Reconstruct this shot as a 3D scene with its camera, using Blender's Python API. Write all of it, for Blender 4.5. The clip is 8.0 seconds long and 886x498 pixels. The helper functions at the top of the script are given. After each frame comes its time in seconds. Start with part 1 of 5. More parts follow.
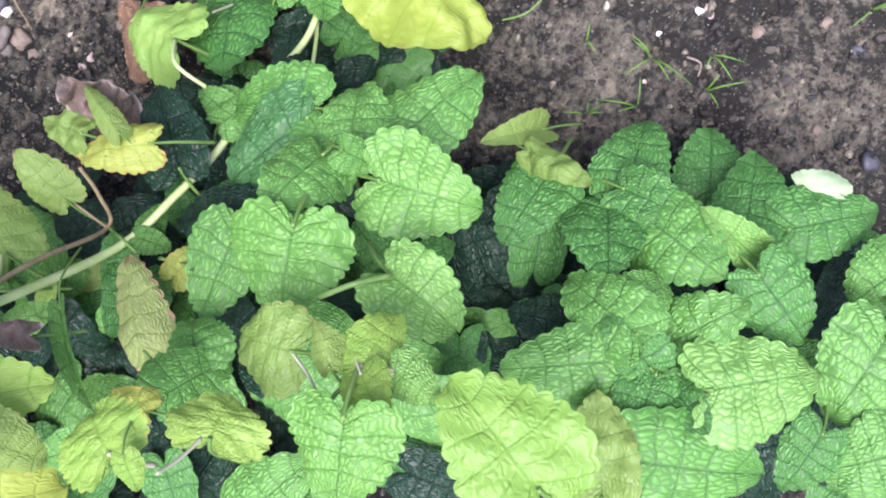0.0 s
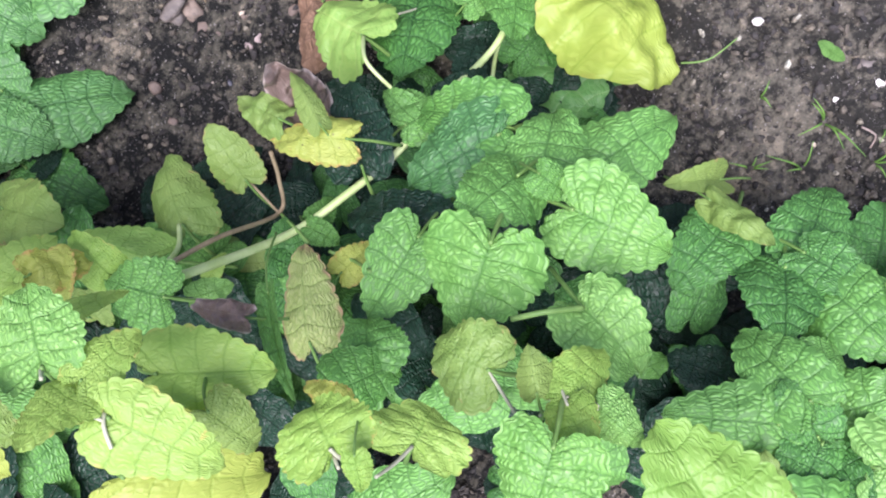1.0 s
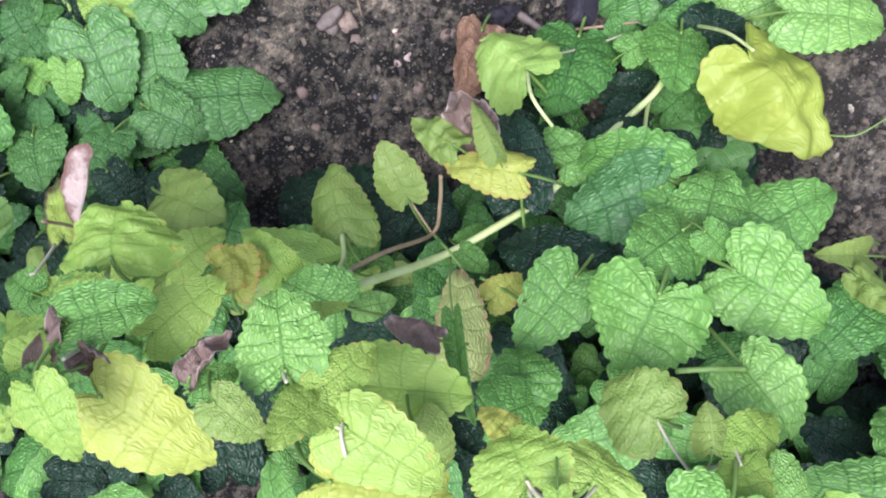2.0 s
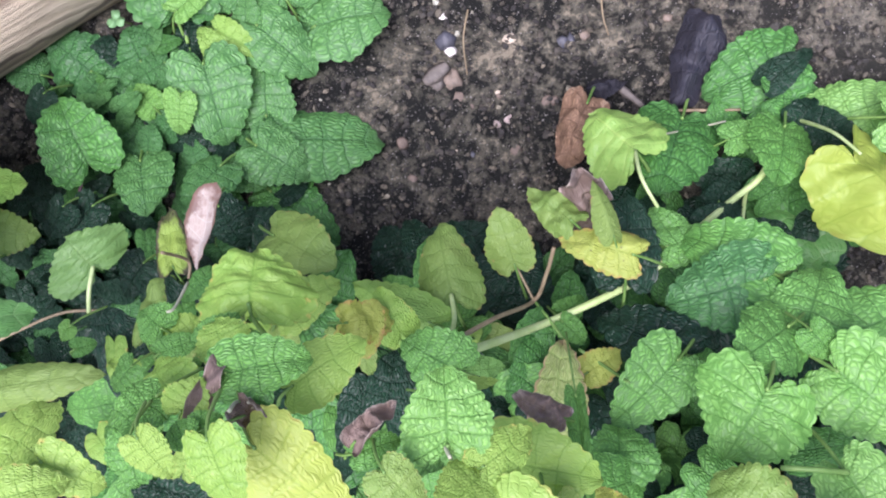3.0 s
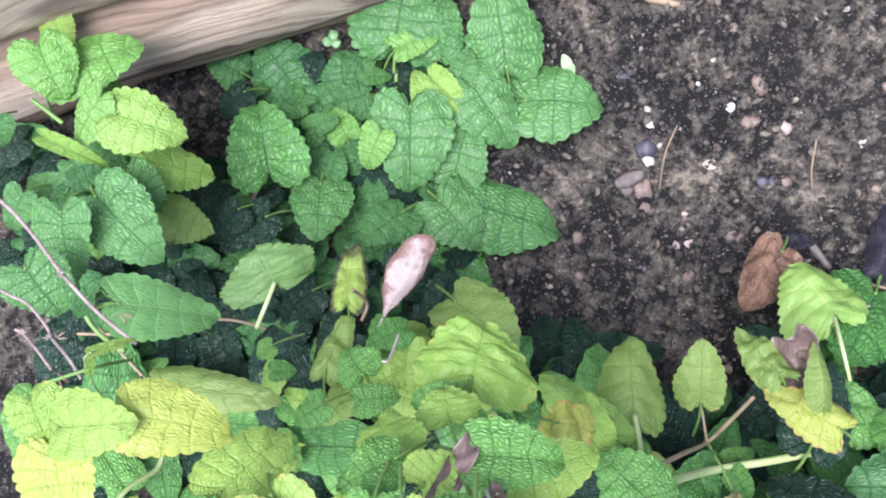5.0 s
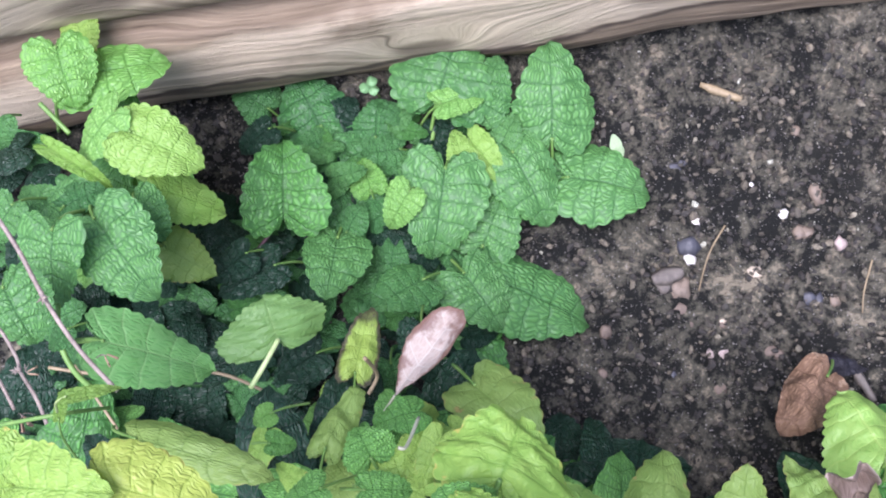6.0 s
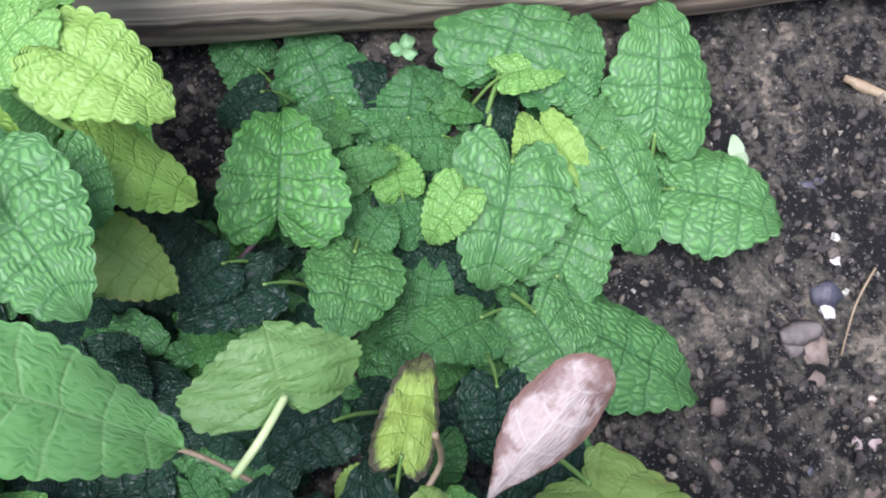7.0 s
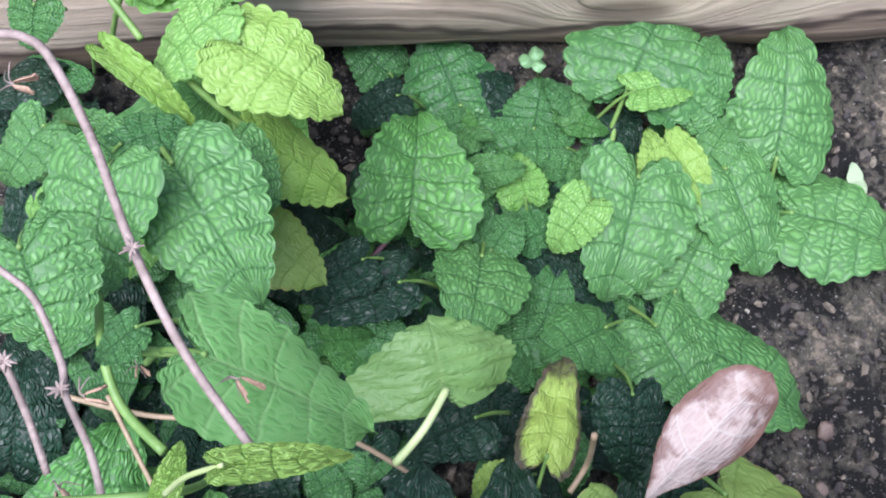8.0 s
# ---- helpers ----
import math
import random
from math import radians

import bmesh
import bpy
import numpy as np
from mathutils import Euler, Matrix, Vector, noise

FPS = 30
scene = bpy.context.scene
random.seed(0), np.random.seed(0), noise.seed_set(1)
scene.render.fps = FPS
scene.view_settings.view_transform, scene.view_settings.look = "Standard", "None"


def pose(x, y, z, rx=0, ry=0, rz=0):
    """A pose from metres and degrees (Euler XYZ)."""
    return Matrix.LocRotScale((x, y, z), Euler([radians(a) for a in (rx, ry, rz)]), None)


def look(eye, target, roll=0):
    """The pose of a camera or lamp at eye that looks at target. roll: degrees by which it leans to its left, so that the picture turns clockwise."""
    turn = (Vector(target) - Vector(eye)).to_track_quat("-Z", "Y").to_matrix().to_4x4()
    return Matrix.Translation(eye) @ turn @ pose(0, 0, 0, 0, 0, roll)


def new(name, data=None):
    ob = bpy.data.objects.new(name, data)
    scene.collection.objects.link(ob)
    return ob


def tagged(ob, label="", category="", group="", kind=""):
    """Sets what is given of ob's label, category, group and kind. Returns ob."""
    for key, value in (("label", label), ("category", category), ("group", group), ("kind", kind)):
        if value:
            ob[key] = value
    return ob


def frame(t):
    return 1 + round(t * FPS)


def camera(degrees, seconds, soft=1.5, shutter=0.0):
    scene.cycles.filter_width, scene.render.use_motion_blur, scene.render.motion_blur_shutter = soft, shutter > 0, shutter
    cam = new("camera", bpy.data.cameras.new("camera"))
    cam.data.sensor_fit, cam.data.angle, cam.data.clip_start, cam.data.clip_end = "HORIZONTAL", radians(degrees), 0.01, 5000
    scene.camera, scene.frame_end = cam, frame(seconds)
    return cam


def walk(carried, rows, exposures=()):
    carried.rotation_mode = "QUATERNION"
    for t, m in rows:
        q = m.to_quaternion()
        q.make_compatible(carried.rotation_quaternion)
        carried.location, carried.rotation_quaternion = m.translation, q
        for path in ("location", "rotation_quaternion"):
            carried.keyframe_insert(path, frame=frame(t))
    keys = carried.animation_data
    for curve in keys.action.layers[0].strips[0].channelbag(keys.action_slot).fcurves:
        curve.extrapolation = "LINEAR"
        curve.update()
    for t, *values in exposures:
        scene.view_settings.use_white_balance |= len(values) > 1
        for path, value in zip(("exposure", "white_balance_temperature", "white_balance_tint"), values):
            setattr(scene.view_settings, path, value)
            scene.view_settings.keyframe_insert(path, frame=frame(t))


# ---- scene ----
cam = camera(48.0, 8.0, soft=2.0)
PATH = [
    (0.0, 0.0732, -0.299, 0.572, -1.69, 4.81, -48.52),
    (0.5, 0.04, -0.2576, 0.5807, -0.84, 5.31, -42.64),
    (1.0, 0.0269, -0.2441, 0.5799, -0.43, 5.98, -39.95),
    (1.5, 0.0025, -0.2227, 0.5913, 0.31, 6.27, -36.39),
    (2.0, -0.0194, -0.1999, 0.5994, 1.22, 6.86, -32.58),
    (3.5, -0.0718, -0.1507, 0.6316, 4.79, 6.6, -23.54),
    (4.0, -0.0936, -0.1475, 0.6414, 5.92, 6.21, -19.75),
    (4.5, -0.1124, -0.1353, 0.6423, 6.77, 6.37, -16.93),
    (5.0, -0.1418, -0.1187, 0.6109, 9.25, 5.44, -11.12),
    (5.2, -0.1548, -0.1169, 0.6088, 10.58, 4.69, -8.33),
    (6.3, -0.1751, -0.0915, 0.4927, 15.87, 1.27, -4.03),
    (6.5, -0.2041, -0.0778, 0.4077, 17.3, -1.31, -4.22),
    (7.0, -0.2243, -0.078, 0.3974, 17.96, -1.82, -2.28),
    (7.5, -0.2513, -0.0854, 0.3982, 18.15, -1.37, 0.01),
    (8.0, -0.2594, -0.0832, 0.4041, 18.61, -0.93, 1.54),
]
walk(cam, [(t, pose(x, y, z, rx, ry, rz)) for t, x, y, z, rx, ry, rz in PATH], exposures=((0.0, 1.57, 6150, 25), (2.0, 1.43, 6150, 25), (4.5, 1.38, 5950, 25), (5.0, 1.60, 5950, 25), (5.2, 1.60, 5950, 25), (6.5, 1.38, 5850, 23), (8.0, 1.42, 5850, 23)))

# ---- light: a bright overcast day, open sky above a garden bed ----
world = bpy.data.worlds.new("overcast_sky")
scene.world = world
world.use_nodes = True
wn = world.node_tree
sky = wn.nodes.new("ShaderNodeTexSky")
sky.sky_type = "NISHITA"
sky.sun_disc = False
sky.sun_elevation = radians(73)
sky.sun_rotation = radians(218)
sky.air_density, sky.dust_density, sky.ozone_density = 1.0, 3.5, 1.0
bg = wn.nodes["Background"]
wn.links.new(sky.outputs["Color"], bg.inputs["Color"])
bg.inputs["Strength"].default_value = 0.092
sun = new("overcast_sun", bpy.data.lights.new("overcast_sun", "SUN"))
sun.data.energy, sun.data.angle, sun.data.color = 2.6, radians(42), (0.98, 0.98, 1.0)
sun.matrix_world = look((-0.4, -0.45, 2.0), (0, 0, 0))


# ---- node helpers ----
class Nodes:
    """A material's node tree with short calls."""

    def __init__(self, name):
        self.material = bpy.data.materials.new(name)
        self.material.use_nodes = True
        self.tree = self.material.node_tree
        self.shader = self.tree.nodes["Principled BSDF"]
        self.exit = self.tree.nodes["Material Output"]

    def add(self, kind, **values):
        node = self.tree.nodes.new(kind)
        for key, value in values.items():
            setattr(node, key, value)
        return node

    def link(self, a, b):
        self.tree.links.new(a, b)

    def put(self, socket, value):
        if isinstance(value, bpy.types.NodeSocket):
            self.link(value, socket)
        else:
            socket.default_value = value

    def math(self, operation, a, b=0.0, c=0.0, clamp=False):
        node = self.add("ShaderNodeMath", operation=operation, use_clamp=clamp)
        for n, v in enumerate((a, b, c)):
            self.put(node.inputs[n], v)
        return node.outputs[0]

    def step(self, value, low, high):
        node = self.add("ShaderNodeMapRange", interpolation_type="SMOOTHSTEP")
        for n, v in enumerate((value, low, high)):
            self.put(node.inputs[n], v)
        return node.outputs[0]

    def mix(self, factor, a, b):
        node = self.add("ShaderNodeMix", data_type="RGBA")
        self.put(node.inputs[0], factor)
        for n, v in ((6, a), (7, b)):
            self.put(node.inputs[n], (*v, 1) if isinstance(v, tuple) else v)
        return node.outputs[2]

    def noise(self, vector, scale, detail=4.0, rough=0.55):
        node = self.add("ShaderNodeTexNoise")
        self.put(node.inputs["Vector"], vector)
        node.inputs["Scale"].default_value = scale
        node.inputs["Detail"].default_value = detail
        node.inputs["Roughness"].default_value = rough
        return node.outputs[0]

    def cells(self, vector, scale, feature="F1", out="Distance", rand=1.0):
        node = self.add("ShaderNodeTexVoronoi", feature=feature)
        self.put(node.inputs["Vector"], vector)
        node.inputs["Scale"].default_value = scale
        node.inputs["Randomness"].default_value = rand
        return node.outputs[out]

    def place(self, shift=None):
        coords = self.add("ShaderNodeTexCoord").outputs["Object"]
        return coords

    def bump(self, height, strength, distance, before=None):
        node = self.add("ShaderNodeBump")
        self.put(node.inputs["Height"], height)
        node.inputs["Strength"].default_value = strength
        node.inputs["Distance"].default_value = distance
        if before:
            self.link(before, node.inputs["Normal"])
        return node.outputs[0]


VEINS = 7.0  # pairs of side veins on a leaf


def leaf_material(name, blade, deep, vein, rim=None, rim_from=0.8, blotch=None, blotch_amount=0.0, rough=0.42, rugose=1.0, through_light=0.28, pits=0.0, gloss_level=0.36):
    """Leaf blade with side veins, a net of small blisters, mottling, and a coloured or withered rim."""
    n = Nodes(name)
    flat = n.add("ShaderNodeUVMap", uv_map="blade").outputs[0]
    edge = n.add("ShaderNodeSeparateXYZ")
    n.link(n.add("ShaderNodeUVMap", uv_map="rim").outputs[0], edge.inputs[0])
    along, across = edge.outputs[0], edge.outputs[1]
    info = n.add("ShaderNodeObjectInfo")
    chance = info.outputs["Random"]
    shifted = n.add("ShaderNodeVectorMath", operation="ADD")
    spot = n.add("ShaderNodeCombineXYZ")
    n.link(n.math("MULTIPLY", chance, 37.0), spot.inputs[0])
    n.link(n.math("MULTIPLY", chance, 11.0), spot.inputs[1])
    n.link(flat, shifted.inputs[0])
    n.link(spot.outputs[0], shifted.inputs[1])
    uv = shifted.outputs[0]
    wobble = n.noise(uv, 5.0, 2.0)
    line = n.math("ADD", n.math("MULTIPLY", along, VEINS), n.math("MULTIPLY", n.math("SUBTRACT", wobble, 0.5), 0.35))
    off = n.math("ABSOLUTE", n.math("SUBTRACT", n.math("FRACT", n.math("ADD", line, 0.5)), 0.5))
    side = n.math("SUBTRACT", 1.0, n.step(off, 0.0, 0.085))
    mid = n.math("SUBTRACT", 1.0, n.step(across, 0.0, 0.06))
    warp = n.add("ShaderNodeTexNoise")
    n.link(uv, warp.inputs["Vector"])
    warp.inputs["Scale"].default_value = 9.0
    where = n.add("ShaderNodeSeparateXYZ")
    n.link(flat, where.inputs[0])
    half = n.math("GREATER_THAN", where.outputs[0], 0.0)
    rows = n.add("ShaderNodeCombineXYZ")
    jitter = n.add("ShaderNodeSeparateColor")
    n.link(warp.outputs["Color"], jitter.inputs[0])
    n.link(n.math("ADD", n.math("MULTIPLY", line, 2.3), n.math("MULTIPLY", jitter.outputs[0], 0.6)), rows.inputs[0])
    n.link(n.math("ADD", n.math("MULTIPLY", n.math("POWER", across, 1.1), 8.0), n.math("ADD", n.math("MULTIPLY", half, 31.0), n.math("MULTIPLY", jitter.outputs[1], 0.6))), rows.inputs[1])
    n.link(n.math("MULTIPLY", chance, 37.0), rows.inputs[2])
    net = n.cells(rows.outputs[0], 1.0, "DISTANCE_TO_EDGE", rand=0.85)
    fine = n.noise(uv, 38.0, 3.0)
    # Vein tint also fills the grooves between blisters, painting shade into them.
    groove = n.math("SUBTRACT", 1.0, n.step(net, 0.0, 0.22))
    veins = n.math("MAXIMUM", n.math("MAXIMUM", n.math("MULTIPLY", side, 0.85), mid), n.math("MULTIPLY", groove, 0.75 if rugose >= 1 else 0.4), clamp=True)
    mottle = n.noise(uv, 3.2, 5.0)
    tone = n.math("ADD", n.math("MULTIPLY", n.math("SUBTRACT", mottle, 0.45), 1.5), n.math("MULTIPLY", n.math("SUBTRACT", chance, 0.5), 0.9), clamp=True)
    colour = n.mix(tone, blade, deep)
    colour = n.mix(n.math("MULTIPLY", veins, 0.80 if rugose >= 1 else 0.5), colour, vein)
    if blotch:
        patch = n.step(n.math("ADD", n.noise(uv, 4.5, 6.0, 0.65), n.math("MULTIPLY", n.math("SUBTRACT", across, 0.6), 0.25)), 0.62 - blotch_amount, 0.70 - blotch_amount * 0.6)
        colour = n.mix(n.math("MULTIPLY", patch, 0.85), colour, blotch)
    if rim:
        ragged = n.math("ADD", across, n.math("MULTIPLY", n.math("SUBTRACT", n.noise(uv, 6.0, 4.0), 0.5), 0.55))
        ragged = n.math("MAXIMUM", ragged, n.math("ADD", n.math("SUBTRACT", along, 0.06), n.math("MULTIPLY", n.math("SUBTRACT", n.noise(uv, 7.0, 3.0), 0.5), 0.5)))
        colour = n.mix(n.math("MULTIPLY", n.step(ragged, rim_from, rim_from + 0.22), 0.9), colour, rim)
    if pits:
        dots = n.math("SUBTRACT", 1.0, n.step(n.cells(uv, 7.0), 0.05, 0.11))
        colour = n.mix(n.math("MULTIPLY", dots, pits), colour, (0.06, 0.035, 0.03))
    n.link(colour, n.shader.inputs["Base Color"])
    gloss = n.math("ADD", rough + 0.04, n.math("MULTIPLY", n.math("SUBTRACT", mottle, 0.5), 0.25))
    n.link(gloss, n.shader.inputs["Roughness"])
    n.shader.inputs["Specular IOR Level"].default_value = gloss_level
    height = n.math("ADD", n.step(net, -0.02, 0.46), n.math("MULTIPLY", fine, 0.06))
    height = n.math("SUBTRACT", height, n.math("MULTIPLY", n.math("MAXIMUM", n.math("MULTIPLY", side, 0.8), mid), 0.65))
    normal = n.bump(height, 1.0, 0.00052 * rugose)
    n.link(normal, n.shader.inputs["Normal"])
    glow = n.add("ShaderNodeBsdfTranslucent")
    warm = n.mix(0.5, colour, (blade[0] * 1.5 + 0.02, blade[1] * 1.35, blade[2] * 0.5))
    n.link(warm, glow.inputs["Color"])
    n.link(normal, glow.inputs["Normal"])
    both = n.add("ShaderNodeMixShader")
    both.inputs[0].default_value = through_light
    n.link(n.shader.outputs[0], both.inputs[1])
    n.link(glow.outputs[0], both.inputs[2])
    n.link(both.outputs[0], n.exit.inputs[0])
    return n.material


LEAF = {
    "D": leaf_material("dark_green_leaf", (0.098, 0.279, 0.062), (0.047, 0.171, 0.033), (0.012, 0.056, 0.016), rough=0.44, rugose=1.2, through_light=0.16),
    # K: near-black green, the shade of the canopy gaps put into the colour
    "K": leaf_material("shaded_green_leaf", (0.014, 0.047, 0.025), (0.008, 0.029, 0.017), (0.004, 0.014, 0.006), rough=0.38, rugose=1.4, through_light=0.08, gloss_level=0.3),
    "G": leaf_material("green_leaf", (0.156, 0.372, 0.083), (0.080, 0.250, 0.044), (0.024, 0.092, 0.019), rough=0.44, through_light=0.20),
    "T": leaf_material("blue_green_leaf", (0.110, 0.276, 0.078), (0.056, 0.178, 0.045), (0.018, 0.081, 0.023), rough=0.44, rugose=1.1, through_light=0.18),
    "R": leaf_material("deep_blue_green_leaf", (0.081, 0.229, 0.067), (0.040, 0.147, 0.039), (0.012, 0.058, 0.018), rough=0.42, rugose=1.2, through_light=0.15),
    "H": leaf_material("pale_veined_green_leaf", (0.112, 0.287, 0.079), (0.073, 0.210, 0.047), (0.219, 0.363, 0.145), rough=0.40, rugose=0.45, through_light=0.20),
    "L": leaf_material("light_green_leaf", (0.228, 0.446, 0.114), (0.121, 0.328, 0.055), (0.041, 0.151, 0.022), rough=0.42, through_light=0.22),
    "V": leaf_material("bright_young_green_leaf", (0.241, 0.408, 0.089), (0.146, 0.320, 0.043), (0.096, 0.246, 0.022), rough=0.42, rugose=0.8, through_light=0.26),
    "S": leaf_material("smooth_lime_leaf", (0.254, 0.430, 0.098), (0.165, 0.346, 0.061), (0.366, 0.495, 0.136), rough=0.40, rugose=0.45, through_light=0.24),
    "J": leaf_material("smooth_mid_green_leaf", (0.133, 0.263, 0.073), (0.085, 0.202, 0.046), (0.186, 0.304, 0.098), rough=0.42, rugose=0.5, through_light=0.22),
    "Y": leaf_material("yellow_green_leaf", (0.278, 0.433, 0.091), (0.174, 0.343, 0.054), (0.073, 0.196, 0.018), rugose=0.55, rough=0.46, blotch=(0.46, 0.38, 0.10), blotch_amount=-0.05, rim=(0.50, 0.37, 0.11), rim_from=0.95),
    "W": leaf_material("yellowing_leaf", (0.353, 0.433, 0.087), (0.267, 0.372, 0.054), (0.153, 0.263, 0.025), rough=0.46, rugose=0.55, rim=(0.44, 0.27, 0.09), rim_from=0.95),
    "B": leaf_material("yellow_leaf_with_brown_rim", (0.389, 0.443, 0.094), (0.260, 0.362, 0.057), (0.162, 0.243, 0.031), rugose=0.55, rough=0.48, rim=(0.40, 0.20, 0.085), rim_from=0.88, blotch=(0.50, 0.33, 0.10), blotch_amount=0.02, pits=0.75),
    "Z": leaf_material("spotted_leaf_with_purple_rim", (0.300, 0.430, 0.085), (0.210, 0.330, 0.050), (0.170, 0.280, 0.045), rough=0.45, rugose=0.7, rim=(0.055, 0.032, 0.042), rim_from=0.66, blotch=(0.42, 0.36, 0.09), blotch_amount=0.0, pits=0.95),
    "O": leaf_material("olive_fading_leaf", (0.222, 0.330, 0.084), (0.138, 0.253, 0.050), (0.088, 0.179, 0.026), rugose=0.55, rough=0.44, rim=(0.36, 0.21, 0.09), rim_from=0.95, blotch=(0.32, 0.25, 0.09), blotch_amount=-0.05),
    "P": leaf_material("withered_pinkish_leaf", (0.400, 0.325, 0.285), (0.280, 0.200, 0.175), (0.560, 0.540, 0.480), rough=0.65, rugose=0.35, rim=(0.15, 0.080, 0.060), rim_from=0.74, blotch=(0.17, 0.100, 0.085), blotch_amount=0.17, through_light=0.2),
    "Q": leaf_material("pink_rimmed_green_leaf", (0.360, 0.420, 0.150), (0.260, 0.350, 0.095), (0.190, 0.290, 0.065), rough=0.48, rim=(0.46, 0.25, 0.17), rim_from=0.84, through_light=0.22),
    "N": leaf_material("dead_brown_leaf", (0.250, 0.155, 0.095), (0.140, 0.085, 0.055), (0.100, 0.055, 0.035), rough=0.7, blotch=(0.38, 0.27, 0.18), blotch_amount=0.0, through_light=0.15),
    "M": leaf_material("dead_purple_brown_leaf", (0.185, 0.132, 0.112), (0.090, 0.064, 0.047), (0.270, 0.215, 0.170), rough=0.65, rugose=0.5, rim=(0.45, 0.38, 0.33), rim_from=0.80, through_light=0.15),
    "U": leaf_material("pale_leaf_underside", (0.420, 0.560, 0.330), (0.340, 0.490, 0.250), (0.480, 0.600, 0.400), rough=0.6, rugose=0.4),
    "X": leaf_material("black_rotten_leaf", (0.020, 0.021, 0.030), (0.010, 0.010, 0.014), (0.030, 0.028, 0.036), rough=0.6, through_light=0.03),
}
LOOKS = {"D": "dark green blistered leaf", "K": "green leaf with shade painted into its colour", "G": "mid green leaf", "L": "light green leaf", "V": "bright fresh green leaf",
         "Y": "yellow-green fading leaf", "W": "yellow leaf", "B": "yellow leaf with brown spots and rim", "O": "olive fading leaf", "P": "withered pinkish leaf with brown tip",
         "T": "bluish mid green leaf", "R": "deep bluish green leaf", "H": "mid green leaf with pale veins", "S": "smooth lime green leaf", "J": "smooth mid green drooping leaf", "Z": "spotted yellow-green leaf with purple-black rim",
         "Q": "green leaf with pink withered rim", "N": "dead brown leaf", "M": "dead purple-brown leaf", "U": "pale smooth leaf underside", "X": "black rotten leaf"}


def plain_material(name, light, dark, rough, scale, bump=0.4, depth=0.0015, spec=0.4):
    n = Nodes(name)
    where = n.place()
    a = n.noise(where, scale, 6.0)
    b = n.noise(where, scale * 6, 4.0)
    n.link(n.mix(n.step(n.math("ADD", n.math("MULTIPLY", a, 0.7), n.math("MULTIPLY", b, 0.3)), 0.35, 0.65), light, dark), n.shader.inputs["Base Color"])
    n.shader.inputs["Roughness"].default_value = rough
    n.shader.inputs["Specular IOR Level"].default_value = spec
    n.link(n.bump(n.math("ADD", a, b), bump, depth), n.shader.inputs["Normal"])
    return n.material


STEM = {
    "pale": plain_material("pale_green_stem", (0.46, 0.56, 0.26), (0.34, 0.46, 0.16), 0.45, 60, 0.2, 0.0005),
    "green": plain_material("green_stalk", (0.17, 0.29, 0.075), (0.09, 0.19, 0.04), 0.5, 60, 0.2, 0.0005),
    "brown": plain_material("brown_stem", (0.30, 0.235, 0.140), (0.19, 0.145, 0.085), 0.6, 70, 0.4, 0.0006),
    "dry": plain_material("dry_pinkish_twig", (0.33, 0.270, 0.230), (0.17, 0.132, 0.110), 0.65, 130, 0.5, 0.0008),
    "purple": plain_material("purple_stalk", (0.10, 0.05, 0.06), (0.05, 0.03, 0.03), 0.5, 60, 0.3, 0.0005),
    "white": plain_material("whitish_stalk", (0.42, 0.42, 0.31), (0.32, 0.33, 0.22), 0.5, 60, 0.2, 0.0005),
}
HUSK = plain_material("dry_seed_husk", (0.44, 0.30, 0.20), (0.24, 0.15, 0.095), 0.7, 240, 0.5, 0.001)


def soil_material():
    n = Nodes("dark_crumbly_soil")
    where = n.add("ShaderNodeNewGeometry").outputs["Position"]
    big, mid, small = n.noise(where, 22, 5.0, 0.6), n.noise(where, 85, 8.0, 0.70), n.noise(where, 330, 8.0, 0.75)
    clods = n.cells(where, 150, "F1")
    tone = n.math("ADD", n.math("MULTIPLY", mid, 0.55), n.math("MULTIPLY", small, 0.45))
    tone = n.math("ADD", tone, n.math("MULTIPLY", n.math("SUBTRACT", big, 0.5), 0.55))
    # Tone drops in the gaps between clods, their shade painted in.
    tone = n.math("SUBTRACT", tone, n.math("MULTIPLY", n.step(clods, 0.42, 0.75), 0.06))
    colour = n.mix(n.step(tone, 0.44, 0.54), (0.0095, 0.0103, 0.0088), (0.096, 0.091, 0.068))
    colour = n.mix(n.step(tone, 0.55, 0.64), colour, (0.280, 0.242, 0.172))
    spot = n.add("ShaderNodeSeparateXYZ")
    n.link(where, spot.inputs[0])
    # Soil mixed paler towards +x, with a ragged noise edge.
    dry = n.math("ADD", n.math("MULTIPLY", spot.outputs[0], 3.0), n.math("MULTIPLY", n.math("SUBTRACT", n.noise(where, 14, 4.0, 0.6), 0.5), 2.2))
    pale_soil = n.mix(n.step(tone, 0.40, 0.58), (0.082, 0.077, 0.060), (0.37, 0.330, 0.250))
    colour = n.mix(n.math("MULTIPLY", n.step(dry, -0.10, 0.80), 0.26), colour, pale_soil)
    colour = n.mix(n.math("MULTIPLY", n.step(n.noise(where, 620, 3.0, 0.6), 0.63, 0.69), 0.8), colour, (0.42, 0.39, 0.36))
    n.link(colour, n.shader.inputs["Base Color"])
    n.shader.inputs["Roughness"].default_value = 0.85
    n.shader.inputs["Specular IOR Level"].default_value = 0.3
    lumps = n.math("ADD", n.math("MULTIPLY", n.math("SUBTRACT", 1.0, clods), 0.9), n.math("ADD", small, n.math("MULTIPLY", mid, 1.2)))
    n.link(n.bump(lumps, 1.0, 0.004), n.shader.inputs["Normal"])
    return n.material


